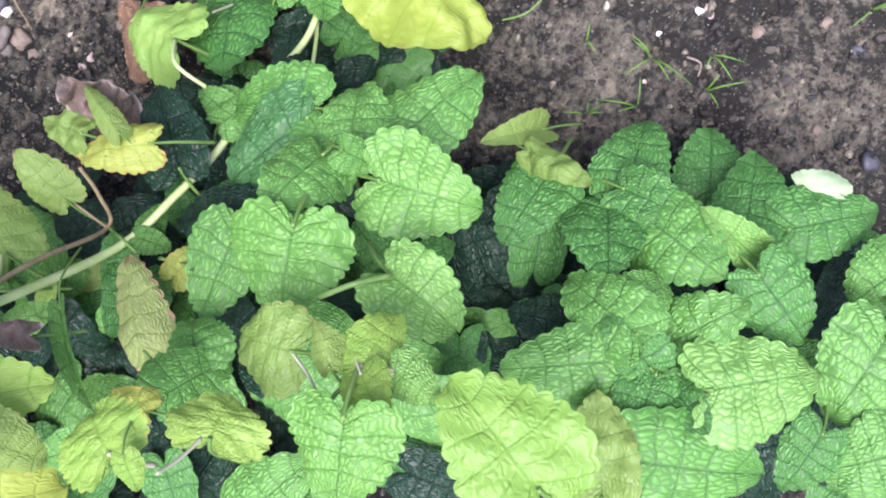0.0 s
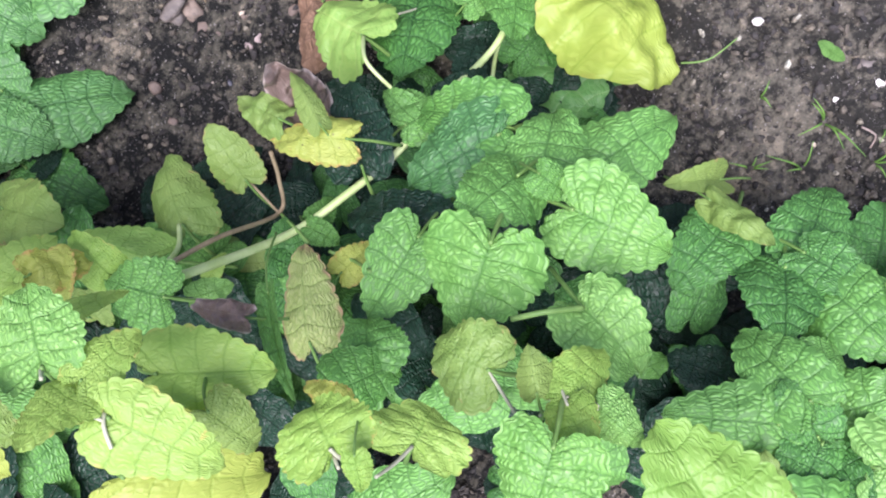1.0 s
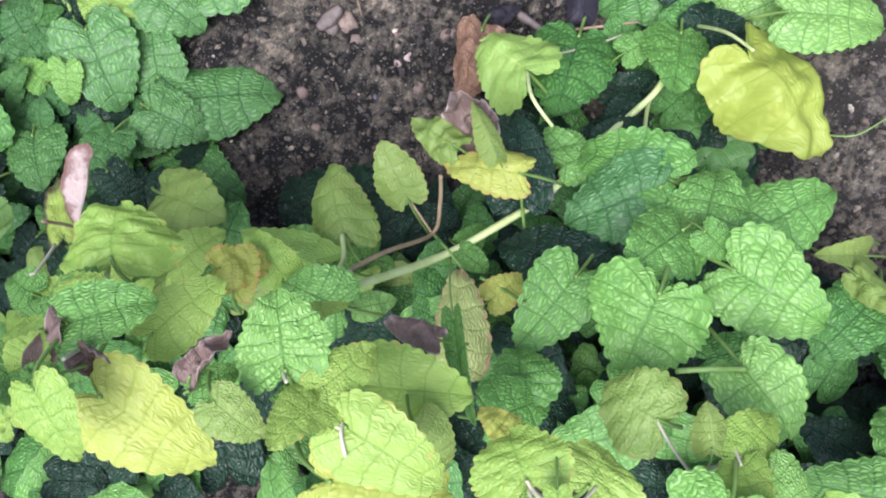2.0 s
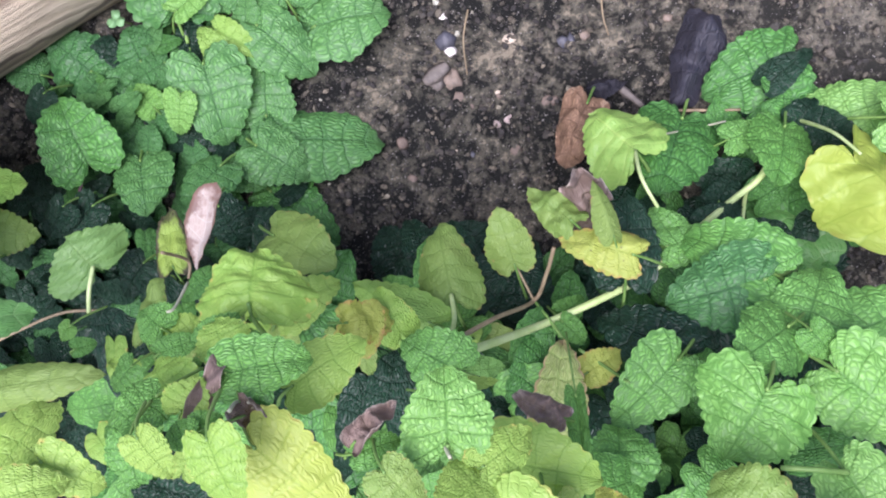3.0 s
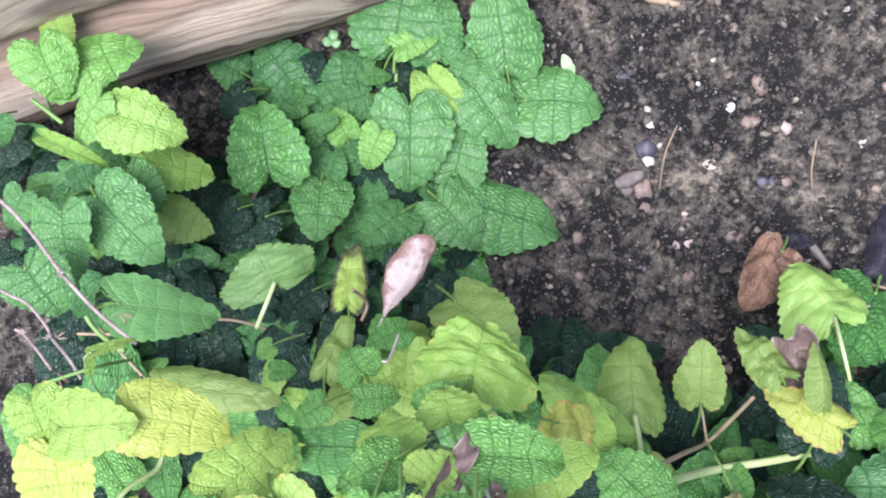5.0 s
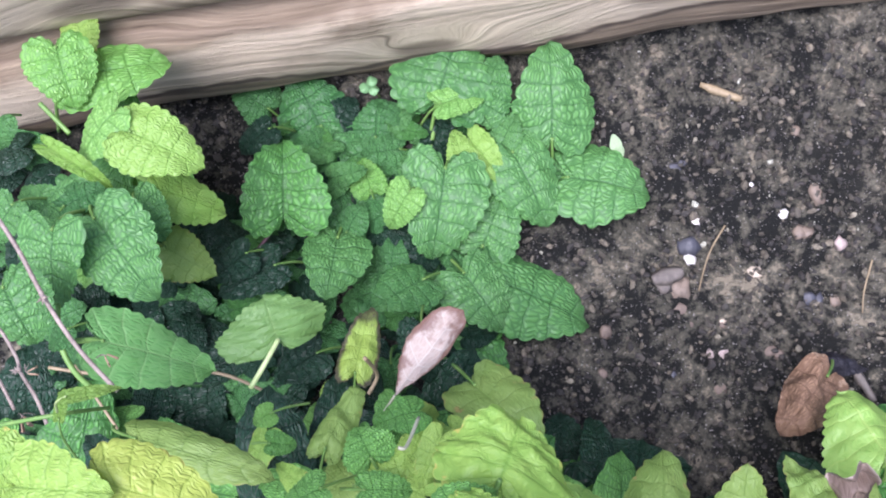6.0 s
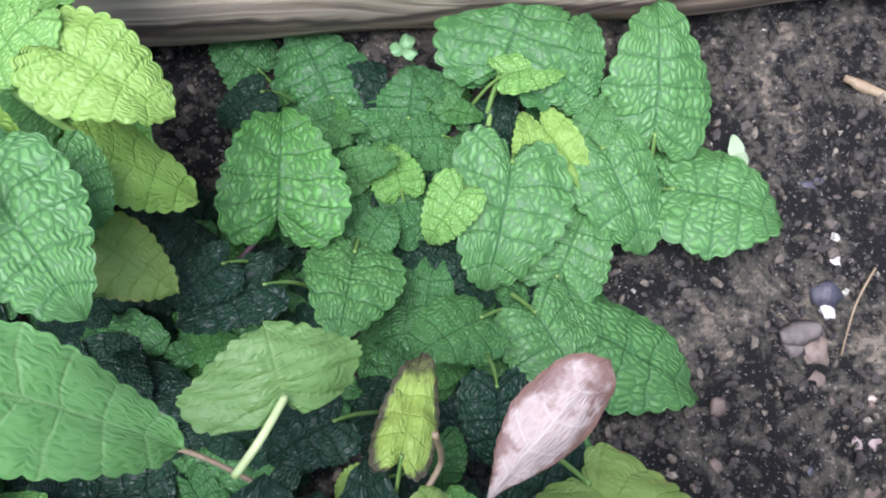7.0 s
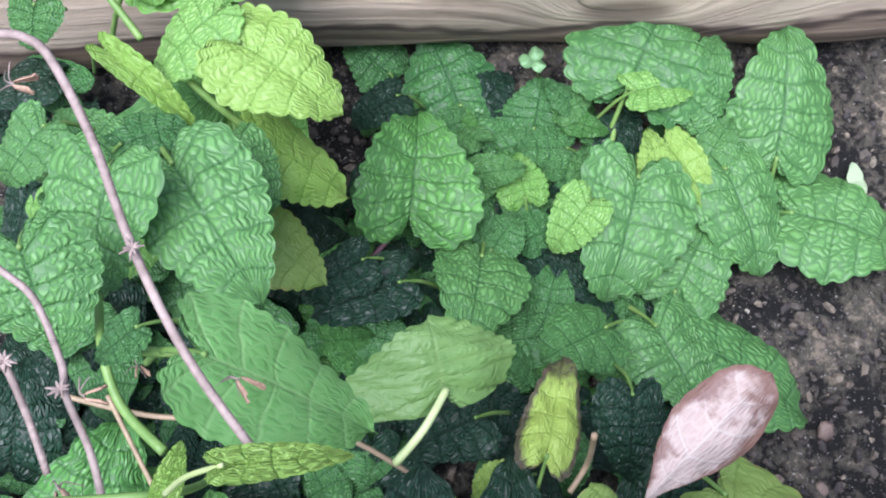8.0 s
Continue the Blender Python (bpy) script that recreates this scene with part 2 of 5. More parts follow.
def crumb_material():
    """Crumbs of soil, bark and stone: each piece its own tone."""
    n = Nodes("soil_crumbs")
    geo = n.add("ShaderNodeNewGeometry")
    chance = geo.outputs["Random Per Island"]
    ramp = n.add("ShaderNodeValToRGB")
    n.link(chance, ramp.inputs[0])
    stops = ((0.0, (0.0100, 0.0112, 0.0112)), (0.30, (0.0200, 0.0209, 0.0186)), (0.50, (0.0400, 0.0385, 0.0307)), (0.70, (0.0800, 0.0728, 0.0539)), (0.86, (0.1250, 0.1091, 0.0772)), (0.96, (0.1900, 0.1658, 0.1163)), (0.99, (0.3000, 0.2782, 0.2046)), (1.0, (0.5600, 0.5671, 0.4650)))
    for at, rgb in stops[1:-1]:
        e = ramp.color_ramp.elements.new(at)
        e.color = (*rgb, 1)
    ramp.color_ramp.elements[0].color = (*stops[0][1], 1)
    ramp.color_ramp.elements[len(stops) - 1].color = (*stops[-1][1], 1)
    grain = n.noise(geo.outputs["Position"], 600, 4.0, 0.7)
    n.link(n.mix(n.step(grain, 0.35, 0.75), ramp.outputs[0], (0.05, 0.04, 0.034)), n.shader.inputs["Base Color"])
    n.shader.inputs["Roughness"].default_value = 0.8
    n.link(n.bump(grain, 0.6, 0.001), n.shader.inputs["Normal"])
    return n.material


def timber_material():
    """Weathered split timber: grain that runs along it and swings round knots, pale worn wood, grey patina and dark checks."""
    n = Nodes("weathered_timber")
    where = n.add("ShaderNodeNewGeometry").outputs["Position"]
    axes = n.add("ShaderNodeSeparateXYZ")
    n.link(where, axes.inputs[0])
    x, y, z = axes.outputs
    grain = n.math("ADD", z, n.math("MULTIPLY", y, 0.5))
    pit = 0.0
    for kx, kz, wide, lift in ((-0.185, 0.052, 0.045, 0.030), (-0.05, 0.075, 0.06, -0.022), (0.31, 0.05, 0.05, 0.026), (-0.52, 0.12, 0.06, 0.024), (-0.34, 0.14, 0.05, -0.02)):
        dx, dz = n.math("DIVIDE", n.math("SUBTRACT", x, kx), wide), n.math("DIVIDE", n.math("SUBTRACT", z, kz), wide * 0.45)
        near = n.math("EXPONENT", n.math("MULTIPLY", n.math("ADD", n.math("MULTIPLY", dx, dx), n.math("MULTIPLY", dz, dz)), -1.0))
        grain = n.math("ADD", grain, n.math("MULTIPLY", near, lift))
        pit = n.math("MAXIMUM", pit, near)
    grain = n.math("ADD", grain, n.math("MULTIPLY", n.noise(where, 6.0, 2.0), 0.03))
    run = n.add("ShaderNodeCombineXYZ")
    n.link(n.math("MULTIPLY", x, 2.2), run.inputs[0])
    n.link(n.math("MULTIPLY", grain, 60.0), run.inputs[1])
    fibre = n.noise(run.outputs[0], 3.4, 8.0, 0.68)
    broad = n.noise(run.outputs[0], 0.42, 3.0, 0.5)
    patina = n.noise(where, 9.0, 5.0, 0.6)
    reach = n.add("ShaderNodeCombineXYZ")
    n.link(n.math("MULTIPLY", x, 7.0), reach.inputs[0])
    n.link(n.math("MULTIPLY", z, 16.0), reach.inputs[1])
    swing = n.math("MULTIPLY", n.math("SUBTRACT", n.noise(reach.outputs[0], 1.0, 4.0, 0.55), 0.5), 0.06)
    level = n.math("ADD", z, swing)
    colour = n.mix(n.step(fibre, 0.32, 0.68), (0.16, 0.116, 0.074), (0.40, 0.312, 0.212))
    worn = n.math("MULTIPLY", n.step(level, 0.046, 0.052), n.math("SUBTRACT", 1.0, n.step(level, 0.094, 0.106)))
    worn = n.math("MAXIMUM", worn, n.step(level, 0.128, 0.140))
    pale = n.mix(n.step(fibre, 0.30, 0.70), (0.50, 0.40, 0.28), (0.74, 0.62, 0.455))
    colour = n.mix(n.math("MULTIPLY", worn, n.step(patina, 0.24, 0.44)), colour, pale)
    colour = n.mix(n.math("MULTIPLY", n.step(broad, 0.56, 0.64), 0.5), colour, (0.15, 0.105, 0.080))
    line = n.math("ABSOLUTE", n.math("SUBTRACT", level, 0.046))
    colour = n.mix(n.math("MULTIPLY", n.math("SUBTRACT", 1.0, n.step(line, 0.0, 0.005)), 0.8), colour, (0.050, 0.035, 0.028))
    checks = n.step(n.math("SUBTRACT", 1.0, fibre), 0.60, 0.70)
    colour = n.mix(n.math("MULTIPLY", checks, 0.6), colour, (0.060, 0.040, 0.030))
    colour = n.mix(n.math("MULTIPLY", n.step(pit, 0.72, 0.95), 0.7), colour, (0.075, 0.048, 0.035))
    n.link(colour, n.shader.inputs["Base Color"])
    n.shader.inputs["Roughness"].default_value = 0.75
    n.link(n.bump(n.math("ADD", fibre, broad), 0.8, 0.005), n.shader.inputs["Normal"])
    return n.material


SOIL, CRUMB, TIMBER = soil_material(), crumb_material(), timber_material()
STONE = {
    "white": plain_material("white_stone", (0.72, 0.69, 0.64), (0.56, 0.52, 0.47), 0.55, 90),
    "pink": plain_material("pinkish_stone", (0.38, 0.31, 0.28), (0.25, 0.20, 0.18), 0.6, 90),
    "tan": plain_material("tan_stone", (0.205, 0.160, 0.122), (0.115, 0.090, 0.070), 0.6, 80),
    "cream": plain_material("cream_stone", (0.50, 0.43, 0.33), (0.34, 0.28, 0.21), 0.55, 80),
    "grey": plain_material("grey_stone", (0.165, 0.145, 0.125), (0.095, 0.082, 0.072), 0.65, 70),
    "slate": plain_material("bluish_dark_stone", (0.060, 0.062, 0.075), (0.035, 0.036, 0.045), 0.5, 70),
    "brown": plain_material("brown_stone", (0.15, 0.115, 0.09), (0.095, 0.072, 0.058), 0.7, 80),
}


# ---- mesh helpers ----
def mesh_from(name, points, faces, material, smooth=True):
    me = bpy.data.meshes.new(name)
    me.from_pydata([tuple(p) for p in points], [], [tuple(q) for q in faces])
    me.materials.append(material)
    if smooth:
        me.polygons.foreach_set("use_smooth", [True] * len(me.polygons))
    me.update()
    return me


def part(name, me, parent, label=""):
    ob = new(name, me)
    ob.parent = parent
    return tagged(ob, label)


def ground(x, y):
    """Height of the bed: a shallow hollow in the middle."""
    r = math.hypot(x, y)
    hollow = 0.014 - 0.034 * math.exp(-(x * x + (y + 0.03) ** 2) / 0.02)
    return hollow * max(0.0, min(1.0, (1.6 - r) / 0.8))


def tube(points, radii, sides=7):
    """Points and faces of a round stalk through the given points."""
    pts = [Vector(p) for p in points]
    fine, rad = [], []
    steps = 6
    for k in range(len(pts) - 1):
        p0, p1, p2, p3 = pts[max(k - 1, 0)], pts[k], pts[k + 1], pts[min(k + 2, len(pts) - 1)]
        for j in range(steps):
            t = j / steps
            fine.append(0.5 * (2 * p1 + (p2 - p0) * t + (2 * p0 - 5 * p1 + 4 * p2 - p3) * t * t + (3 * p1 - p0 - 3 * p2 + p3) * t ** 3))
            rad.append(radii[k] * (1 - t) + radii[k + 1] * t)
    fine.append(pts[-1])
    rad.append(radii[-1])
    verts, faces = [], []
    side = Vector((1, 0, 0))
    for k, p in enumerate(fine):
        ahead = (fine[min(k + 1, len(fine) - 1)] - fine[max(k - 1, 0)]).normalized()
        side = (side - ahead * side.dot(ahead))
        side = side.normalized() if side.length > 1e-4 else ahead.orthogonal().normalized()
        other = ahead.cross(side)
        for s in range(sides):
            a = 2 * math.pi * s / sides
            verts.append(p + (side * math.cos(a) + other * math.sin(a)) * rad[k])
    for k in range(len(fine) - 1):
        for s in range(sides):
            a, b = k * sides + s, k * sides + (s + 1) % sides
            faces.append((a, b, b + sides, a + sides))
    faces.append(tuple(range(sides - 1, -1, -1)))
    faces.append(tuple((len(fine) - 1) * sides + s for s in range(sides)))
    return verts, faces


def stalk(name, points, radii, look_of, parent, label="", sides=7):
    return part(name, mesh_from(name, *tube(points, radii, sides), STEM[look_of]), parent, label)


def stem(plant, points, radii, look_of):
    """A main stem of a plant, its points given in the bed's own metres."""
    return stalk("stem", [Vector(p) - plant.location for p in points], radii, look_of, plant)


def smooth_line(points, at):
    """A smooth curve through evenly spaced control values, read at the parameters given (0 to 1)."""
    p = np.concatenate([[2 * points[0] - points[1]], points, [2 * points[-1] - points[-2]]])
    f = np.clip(at, 0, 1) * (len(points) - 1)
    k = np.minimum(f.astype(int), len(points) - 2)
    t = f - k
    p0, p1, p2, p3 = p[k], p[k + 1], p[k + 2], p[k + 3]
    return 0.5 * (2 * p1 + (p2 - p0) * t + (2 * p0 - 5 * p1 + 4 * p2 - p3) * t * t + (3 * p1 - p0 - 3 * p2 + p3) * t ** 3)


def blade(length, width, kind, curl=0.5, fold=0.1, cup=0.25, lobe=0.20, rows=72, cols=19, seed=0, tooth=0.075, arc=0.0, crumple=0.0):
    """A heart-shaped, scalloped leaf blade along +y from the origin, its tip at (0, length, 0), facing +z. Its rows run along the side veins, from the midrib to the rim."""
    rng = np.random.RandomState(seed)
    u = np.linspace(0, 1, rows)[:, None]
    q = np.linspace(-1, 1, cols)
    q = (np.sign(q) * np.abs(q) ** 0.85)[None, :] + 0 * u
    a = np.abs(q)
    blunt, high = rng.uniform(0.94, 1.05), rng.uniform(-0.03, 0.03)
    back = lobe * (0.5 + 0.6 * width / length)
    wide = smooth_line(np.array([0.03, 0.13, 0.54, 0.88, 1.0, 0.96 * blunt, 0.82 * blunt, 0.61 * blunt, 0.35 * blunt, 0.0]), u)
    tall = smooth_line(np.array([0.03, -0.6 * back, -1.0 * back, -0.45 * back, 0.15 + high, 0.34 + high, 0.53 + high, 0.72 + 0.6 * high, 0.89, 1.0]), u)
    if not lobe:  # a lance-shaped blade that narrows into its stalk
        wide = smooth_line(np.array([0.03, 0.09, 0.22, 0.46, 0.76, 0.96, 1.0, 0.84, 0.52, 0.0]), u)
        tall = smooth_line(np.array([0.0, 0.04, 0.12, 0.22, 0.34, 0.48, 0.63, 0.78, 0.91, 1.0]), u)
    rib = 0.03 * u + 0.97 * np.clip((u - 0.17) / 0.83, 0, 1) ** 1.45
    number = (12 + rng.randint(4)) if rows > 50 else 7
    phase = rng.rand()
    scallop = np.abs(np.sin(np.pi * (number * u + phase + 0.18 * np.sin(9 * u + 6 * phase)))) ** 0.65
    ease = np.minimum(1, u * 8) * np.minimum(1, (1 - u) * 9)
    out_x, out_y = np.gradient(tall[:, 0])[:, None] * length, -np.gradient(wide[:, 0])[:, None] * width / 2
    norm = np.sqrt(out_x ** 2 + out_y ** 2) + 1e-9
    bite = tooth * 0.60 * width * (scallop - 0.62) * ease
    lopsided = 1 + 0.07 * np.sin(2 * np.pi * (0.8 * u + rng.rand())) * np.sign(q)
    rim_x, rim_y = 0.5 * width * wide * lopsided + bite * out_x / norm, length * tall + bite * out_y / norm
    x = rim_x * a * np.sign(q)
    y = length * rib + (rim_y - length * rib) * a - 0.05 * length * np.sin(np.pi * a) * np.clip(u * 2, 0, 1) * (1 - u)
    puff = (np.abs(np.sin(np.pi * VEINS * u)) ** 0.6 - 0.62) * np.minimum(1, a * 4) * (1 - a ** 5) * np.minimum(1, (1 - u) * 4) * np.minimum(1, u * 6)
    z = 0.013 * width * puff - 0.03 * width * np.exp(-((x / (0.06 * width)) ** 2)) * (1 - u)
    z = z + fold * np.abs(x) - cup * x * x / width * 2
    wave = 0.04 * width * a ** 2 * np.sin(2 * np.pi * (rng.uniform(1.4, 2.4) * u + 0.3 * np.sign(q) + rng.rand())) * np.minimum(1, u * 5)
    z = z + wave + 0.012 * width * a ** 6 * (scallop - 0.5) * ease
    z = z + 0.02 * width * np.sin(9 * x / width * 2 + 7 * y / length + 6 * rng.rand()) * np.sin(8 * y / length + 6 * rng.rand())
    flat_x, flat_y = x / length, y / length
    if arc:  # edges rolled round: down when positive, up when negative
        bent = arc * x / (0.5 * width)
        x, z = 0.5 * width * np.sin(bent) / arc, z - 0.5 * width * (1 - np.cos(bent)) / arc
    if crumple:
        for scale in (3.0, 6.5):
            lift = np.array([noise.noise((scale * i, scale * j, 3.1 * seed)) for i, j in zip((x / length).ravel(), (y / length).ravel())]).reshape(x.shape)
            z = z + crumple * width * lift * 2.5 / scale
    # bend it along its length, and bring the tip back onto the y axis
    t = np.linspace(-0.3, 1, 400)
    angle = curl * np.clip(t, 0, 1) ** 1.3
    cy, cz = np.cumsum(np.cos(angle)), np.cumsum(-np.sin(angle))
    zero = np.argmin(np.abs(t))
    cy, cz = (cy - cy[zero]), (cz - cz[zero])
    end = math.hypot(cy[-1], cz[-1])
    c, d = cy[-1] / end, cz[-1] / end
    cy, cz = (cy * c + cz * d) / end * length, (-cy * d + cz * c) / end * length
    tilt = angle + math.atan2(d, c)
    along = y / length
    py, pz, pa = np.interp(along, t, cy), np.interp(along, t, cz), np.interp(along, t, tilt)
    verts = np.stack([x, py + z * np.sin(pa), pz + z * np.cos(pa)], -1).reshape(-1, 3)
    index = np.arange(rows * cols).reshape(rows, cols)
    faces = np.stack([index[:-1, :-1], index[:-1, 1:], index[1:, 1:], index[1:, :-1]], -1).reshape(-1, 4)
    me = mesh_from("leaf", verts.tolist(), faces.tolist(), LEAF[kind])
    order = faces.ravel()
    for title, first, second in (("blade", flat_x, flat_y), ("rim", u + 0 * q, a)):
        layer = me.uv_layers.new(name=title)
        layer.data.foreach_set("uv", np.stack([first.ravel()[order], second.ravel()[order]], -1).ravel())
    return me


def stand(base, tip, roll=0.0):
    """The pose of a blade whose stalk joins at base and whose tip is at tip; its face looks up, turned by roll degrees about its length."""
    ahead = (Vector(tip) - Vector(base)).normalized()
    up = Vector((0.05, 0.12, 1)) if abs(ahead.z) < 0.93 else Vector((-0.2, -0.5, 0.3))
    up = (up - ahead * up.dot(ahead)).normalized()
    across = ahead.cross(up)
    m = Matrix((across, ahead, up)).transposed().to_4x4()
    return Matrix.Translation(base) @ m @ pose(0, 0, 0, 0, roll, 0)


count = [0]


def leaf(plant, kind, base, tip, width, roll=0.0, curl=0.5, fold=0.12, cup=0.25, stem="green", reach=0.9, drop=1.3, lobe=0.2, tooth=0.075, arc=0.0, crumple=0.0, stemless=False):
    """One leaf of a plant with its stalk, which leans back and down to the plant's stems."""
    count[0] += 1
    base, tip = Vector(base), Vector(tip)
    length = (tip - base).length
    width *= 1.12 if kind in "DTRGLVKSHJ" else 1.04
    if kind in "DTRGLVKSYWO" and abs(fold) < 0.45 and not arc and length > 0.016 and width > 0.010:
        width = max(width, 0.78 * length)  # lemon balm leaves are nearly as broad as long
    me = blade(length, width, kind, curl, fold, cup, lobe, seed=count[0], tooth=tooth, arc=arc, crumple=crumple)
    ob = part("leaf", me, plant, LOOKS[kind])
    ob.matrix_world = stand(base, tip, roll)
    if not stemless:
        back = (base - tip)
        back.z = 0
        back = back.normalized() if back.length > 1e-4 else Vector((0, -1, 0))
        run = max(length, 0.02) * reach
        p1 = base + back * run * 0.30 + Vector((0, 0, -run * 0.25 * drop))
        p2 = base + back * run * 0.62 + Vector((0, 0, -run * 0.85 * drop))
        low = ground(p2.x, p2.y) - 0.004
        p1.z, p2.z = max(p1.z, low), max(p2.z, low)
        thick = min(0.0011, 0.0003 + 0.018 * width)
        inverse = ob.matrix_world.inverted()
        pts = [inverse @ p for p in (base + Vector((0, 0, 0.0004)), p1, p2)]
        stalk("petiole", pts, (thick * 0.8, thick, thick * 1.15), stem, ob, sides=6)
    return ob


def plant_root(label, x, y):
    ob = tagged(new("lemon_balm_plant"), label, "plant", "lemon balm plants in the bed")
    ob.location = (x, y, ground(x, y))
    bpy.context.view_layer.update()
    return ob


# ---- the ground ----
def soil_sheet():
    rng = np.random.RandomState(5)
    axis = np.concatenate([-np.geomspace(60, 0.46, 22), np.arange(-0.45, 0.4501, 0.0045), np.geomspace(0.46, 60, 22)])
    xs, ys = axis - 0.05, axis - 0.12
    verts = []
    for y in ys:
        for x in xs:
            z = ground(x, y)
            if abs(x + 0.05) < 0.5 and abs(y + 0.12) < 0.5:
                z += 0.005 * noise.noise((x * 22, y * 22, 1.0)) + 0.0035 * noise.noise((x * 70, y * 70, 4.0)) + 0.0022 * noise.noise((x * 190, y * 190, 9.0))
            verts.append((x, y, z))
    n = len(xs)
    faces = [(j * n + i, j * n + i + 1, (j + 1) * n + i + 1, (j + 1) * n + i) for j in range(len(ys) - 1) for i in range(n - 1)]
    ob = new("ground", mesh_from("ground", verts, faces, SOIL))
    return tagged(ob, "dark crumbly garden soil with bits of bark and grit", "soil", kind="structure")


soil_sheet()


def lump(rng, size, rounds=1, flat=0.7, rough=0.28):
    """A rough little stone: points and faces."""
    bm = bmesh.new()
    bmesh.ops.create_icosphere(bm, subdivisions=rounds, radius=1)
    axes = np.array([1, rng.uniform(0.6, 1.0), rng.uniform(0.5, 0.9) * flat]) * size / 2
    turn = Euler((rng.uniform(-0.4, 0.4), rng.uniform(-0.4, 0.4), rng.uniform(0, 6.3))).to_matrix()
    seed = rng.uniform(0, 90)
    verts = []
    for v in bm.verts:
        k = 1 + rough * noise.noise(v.co * 1.7 + Vector((seed, 0, 0)))
        verts.append(turn @ Vector((v.co.x * axes[0] * k, v.co.y * axes[1] * k, v.co.z * axes[2] * k)))
    faces = [[v.index for v in f.verts] for f in bm.faces]
    bm.free()
    return verts, faces


def scatter_crumbs():
    rng = np.random.RandomState(11)
    kinds = [lump(rng, 1.0, 1, 0.8, 0.7) for _ in range(14)]
    verts, faces = [], []
    for _ in range(42000):
        x, y = rng.uniform(-0.36, 0.34), rng.uniform(-0.42, 0.15)
        size = 0.0008 + 0.0060 * rng.rand() ** 4.0
        shape = kinds[rng.randint(len(kinds))]
        z = ground(x, y) + 0.005 * noise.noise((x * 22, y * 22, 1.0)) + size * rng.uniform(-0.1, 0.3)
        turn = Euler((rng.uniform(0, 6), rng.uniform(0, 6), rng.uniform(0, 6))).to_matrix()
        first = len(verts)
        verts += [turn @ (v * size) + Vector((x, y, z)) for v in shape[0]]
        faces += [[i + first for i in f] for f in shape[1]]
    ob = new("soil_crumbs", mesh_from("soil_crumbs", verts, faces, CRUMB, smooth=False))
    tagged(ob, "crumbs of soil, bark and grit on the bed", "soil crumbs", kind="stuff")


scatter_crumbs()


def pebble(x, y, size, kind):
    """A worn stone half sunk in the soil."""
    count[0] += 1
    rng = np.random.RandomState(500 + count[0])
    verts, faces = lump(rng, size * 0.9, 2, 0.62, 0.6)
    ob = new("pebble", mesh_from("pebble", verts, faces, STONE[kind]))
    ob.location = (x, y, ground(x, y) - size * 0.12 + 0.0005)
    words = {"white": "small white stone", "pink": "small pinkish stone", "tan": "tan stone", "cream": "cream coloured rounded stone", "grey": "grey stone", "slate": "dark bluish stone", "brown": "brown clod-like stone"}
    return tagged(ob, words[kind] + " half sunk in the dark soil", "stone", "stones on the soil")


def bark_chip(a, b, width, label):
    """A thin splinter lying between two points."""
    a, b = Vector(a), Vector(b)
    side = Vector((-(b - a).y, (b - a).x, 0)).normalized() * width / 2
    verts, faces, rows = [], [], 9
    for k in range(rows):
        t = k / (rows - 1)
        p = a.lerp(b, t)
        p.z = ground(p.x, p.y) + 0.0035
        w = (math.sin(math.pi * (0.08 + 0.84 * t)) ** 0.5) * (1 + 0.3 * noise.noise((t * 5, width * 900, 1.0)))
        for s, h in ((-1, 0), (-0.4, 0.0016), (0.4, 0.0018), (1, 0), (0.4, -0.0016), (-0.4, -0.0016)):
            verts.append(p + side * s * w + Vector((0, 0, h + 0.0012 * noise.noise((t * 4, s, 3.0)))))
    for k in range(rows - 1):
        for s in range(6):
            i, j = k * 6 + s, k * 6 + (s + 1) % 6
            faces.append((i, j, j + 6, i + 6))
    faces += [tuple(range(5, -1, -1)), tuple((rows - 1) * 6 + s for s in range(6))]
    look_of = STEM["brown"] if "brown" in label else STONE["grey"]
    return tagged(new("bark_chip", mesh_from("bark_chip", verts, faces, look_of)), label, "bark chip")


def fallen_leaf(kind, base, tip, width, label):
    count[0] += 1
    length = (Vector(tip) - Vector(base)).length
    ob = new("fallen_leaf", blade(length, width, kind, 0.7, -0.3, 0.3, 0.1, seed=count[0], tooth=0.08, arc=0.5, crumple=0.4))
    ob.matrix_world = stand(base, tip)
    return tagged(ob, label, "fallen leaf")


def twig(points, radius, look_of, label):
    ob = new("twig", mesh_from("twig", *tube(points, [radius * (1 - 0.15 * k) for k in range(len(points))], 6), STEM[look_of]))
    return tagged(ob, label, "twig")


def grass_tuft(at, number, height):
    """A few fine blades of grass out of one point."""
    count[0] += 1
    rng = np.random.RandomState(900 + count[0])
    root = tagged(new("grass_tuft"), "sparse tuft of fine green grass blades in the soil", "grass", "grass tufts")
    root.location = (at[0], at[1], ground(at[0], at[1]))
    bpy.context.view_layer.update()
    for _ in range(number):
        a, lean = rng.uniform(0, 6.3), rng.uniform(0.5, 1.1)
        tall = height * rng.uniform(0.6, 1.1)
        pts = [(0, 0, -0.003), (0.35 * lean * tall * math.cos(a), 0.35 * lean * tall * math.sin(a), 0.55 * tall), (lean * tall * math.cos(a), lean * tall * math.sin(a), 0.8 * tall)]
        part("grass_blade", mesh_from("grass_blade", *tube(pts, (0.0006, 0.0006, 0.0001), 4), GRASS), root)
    return root


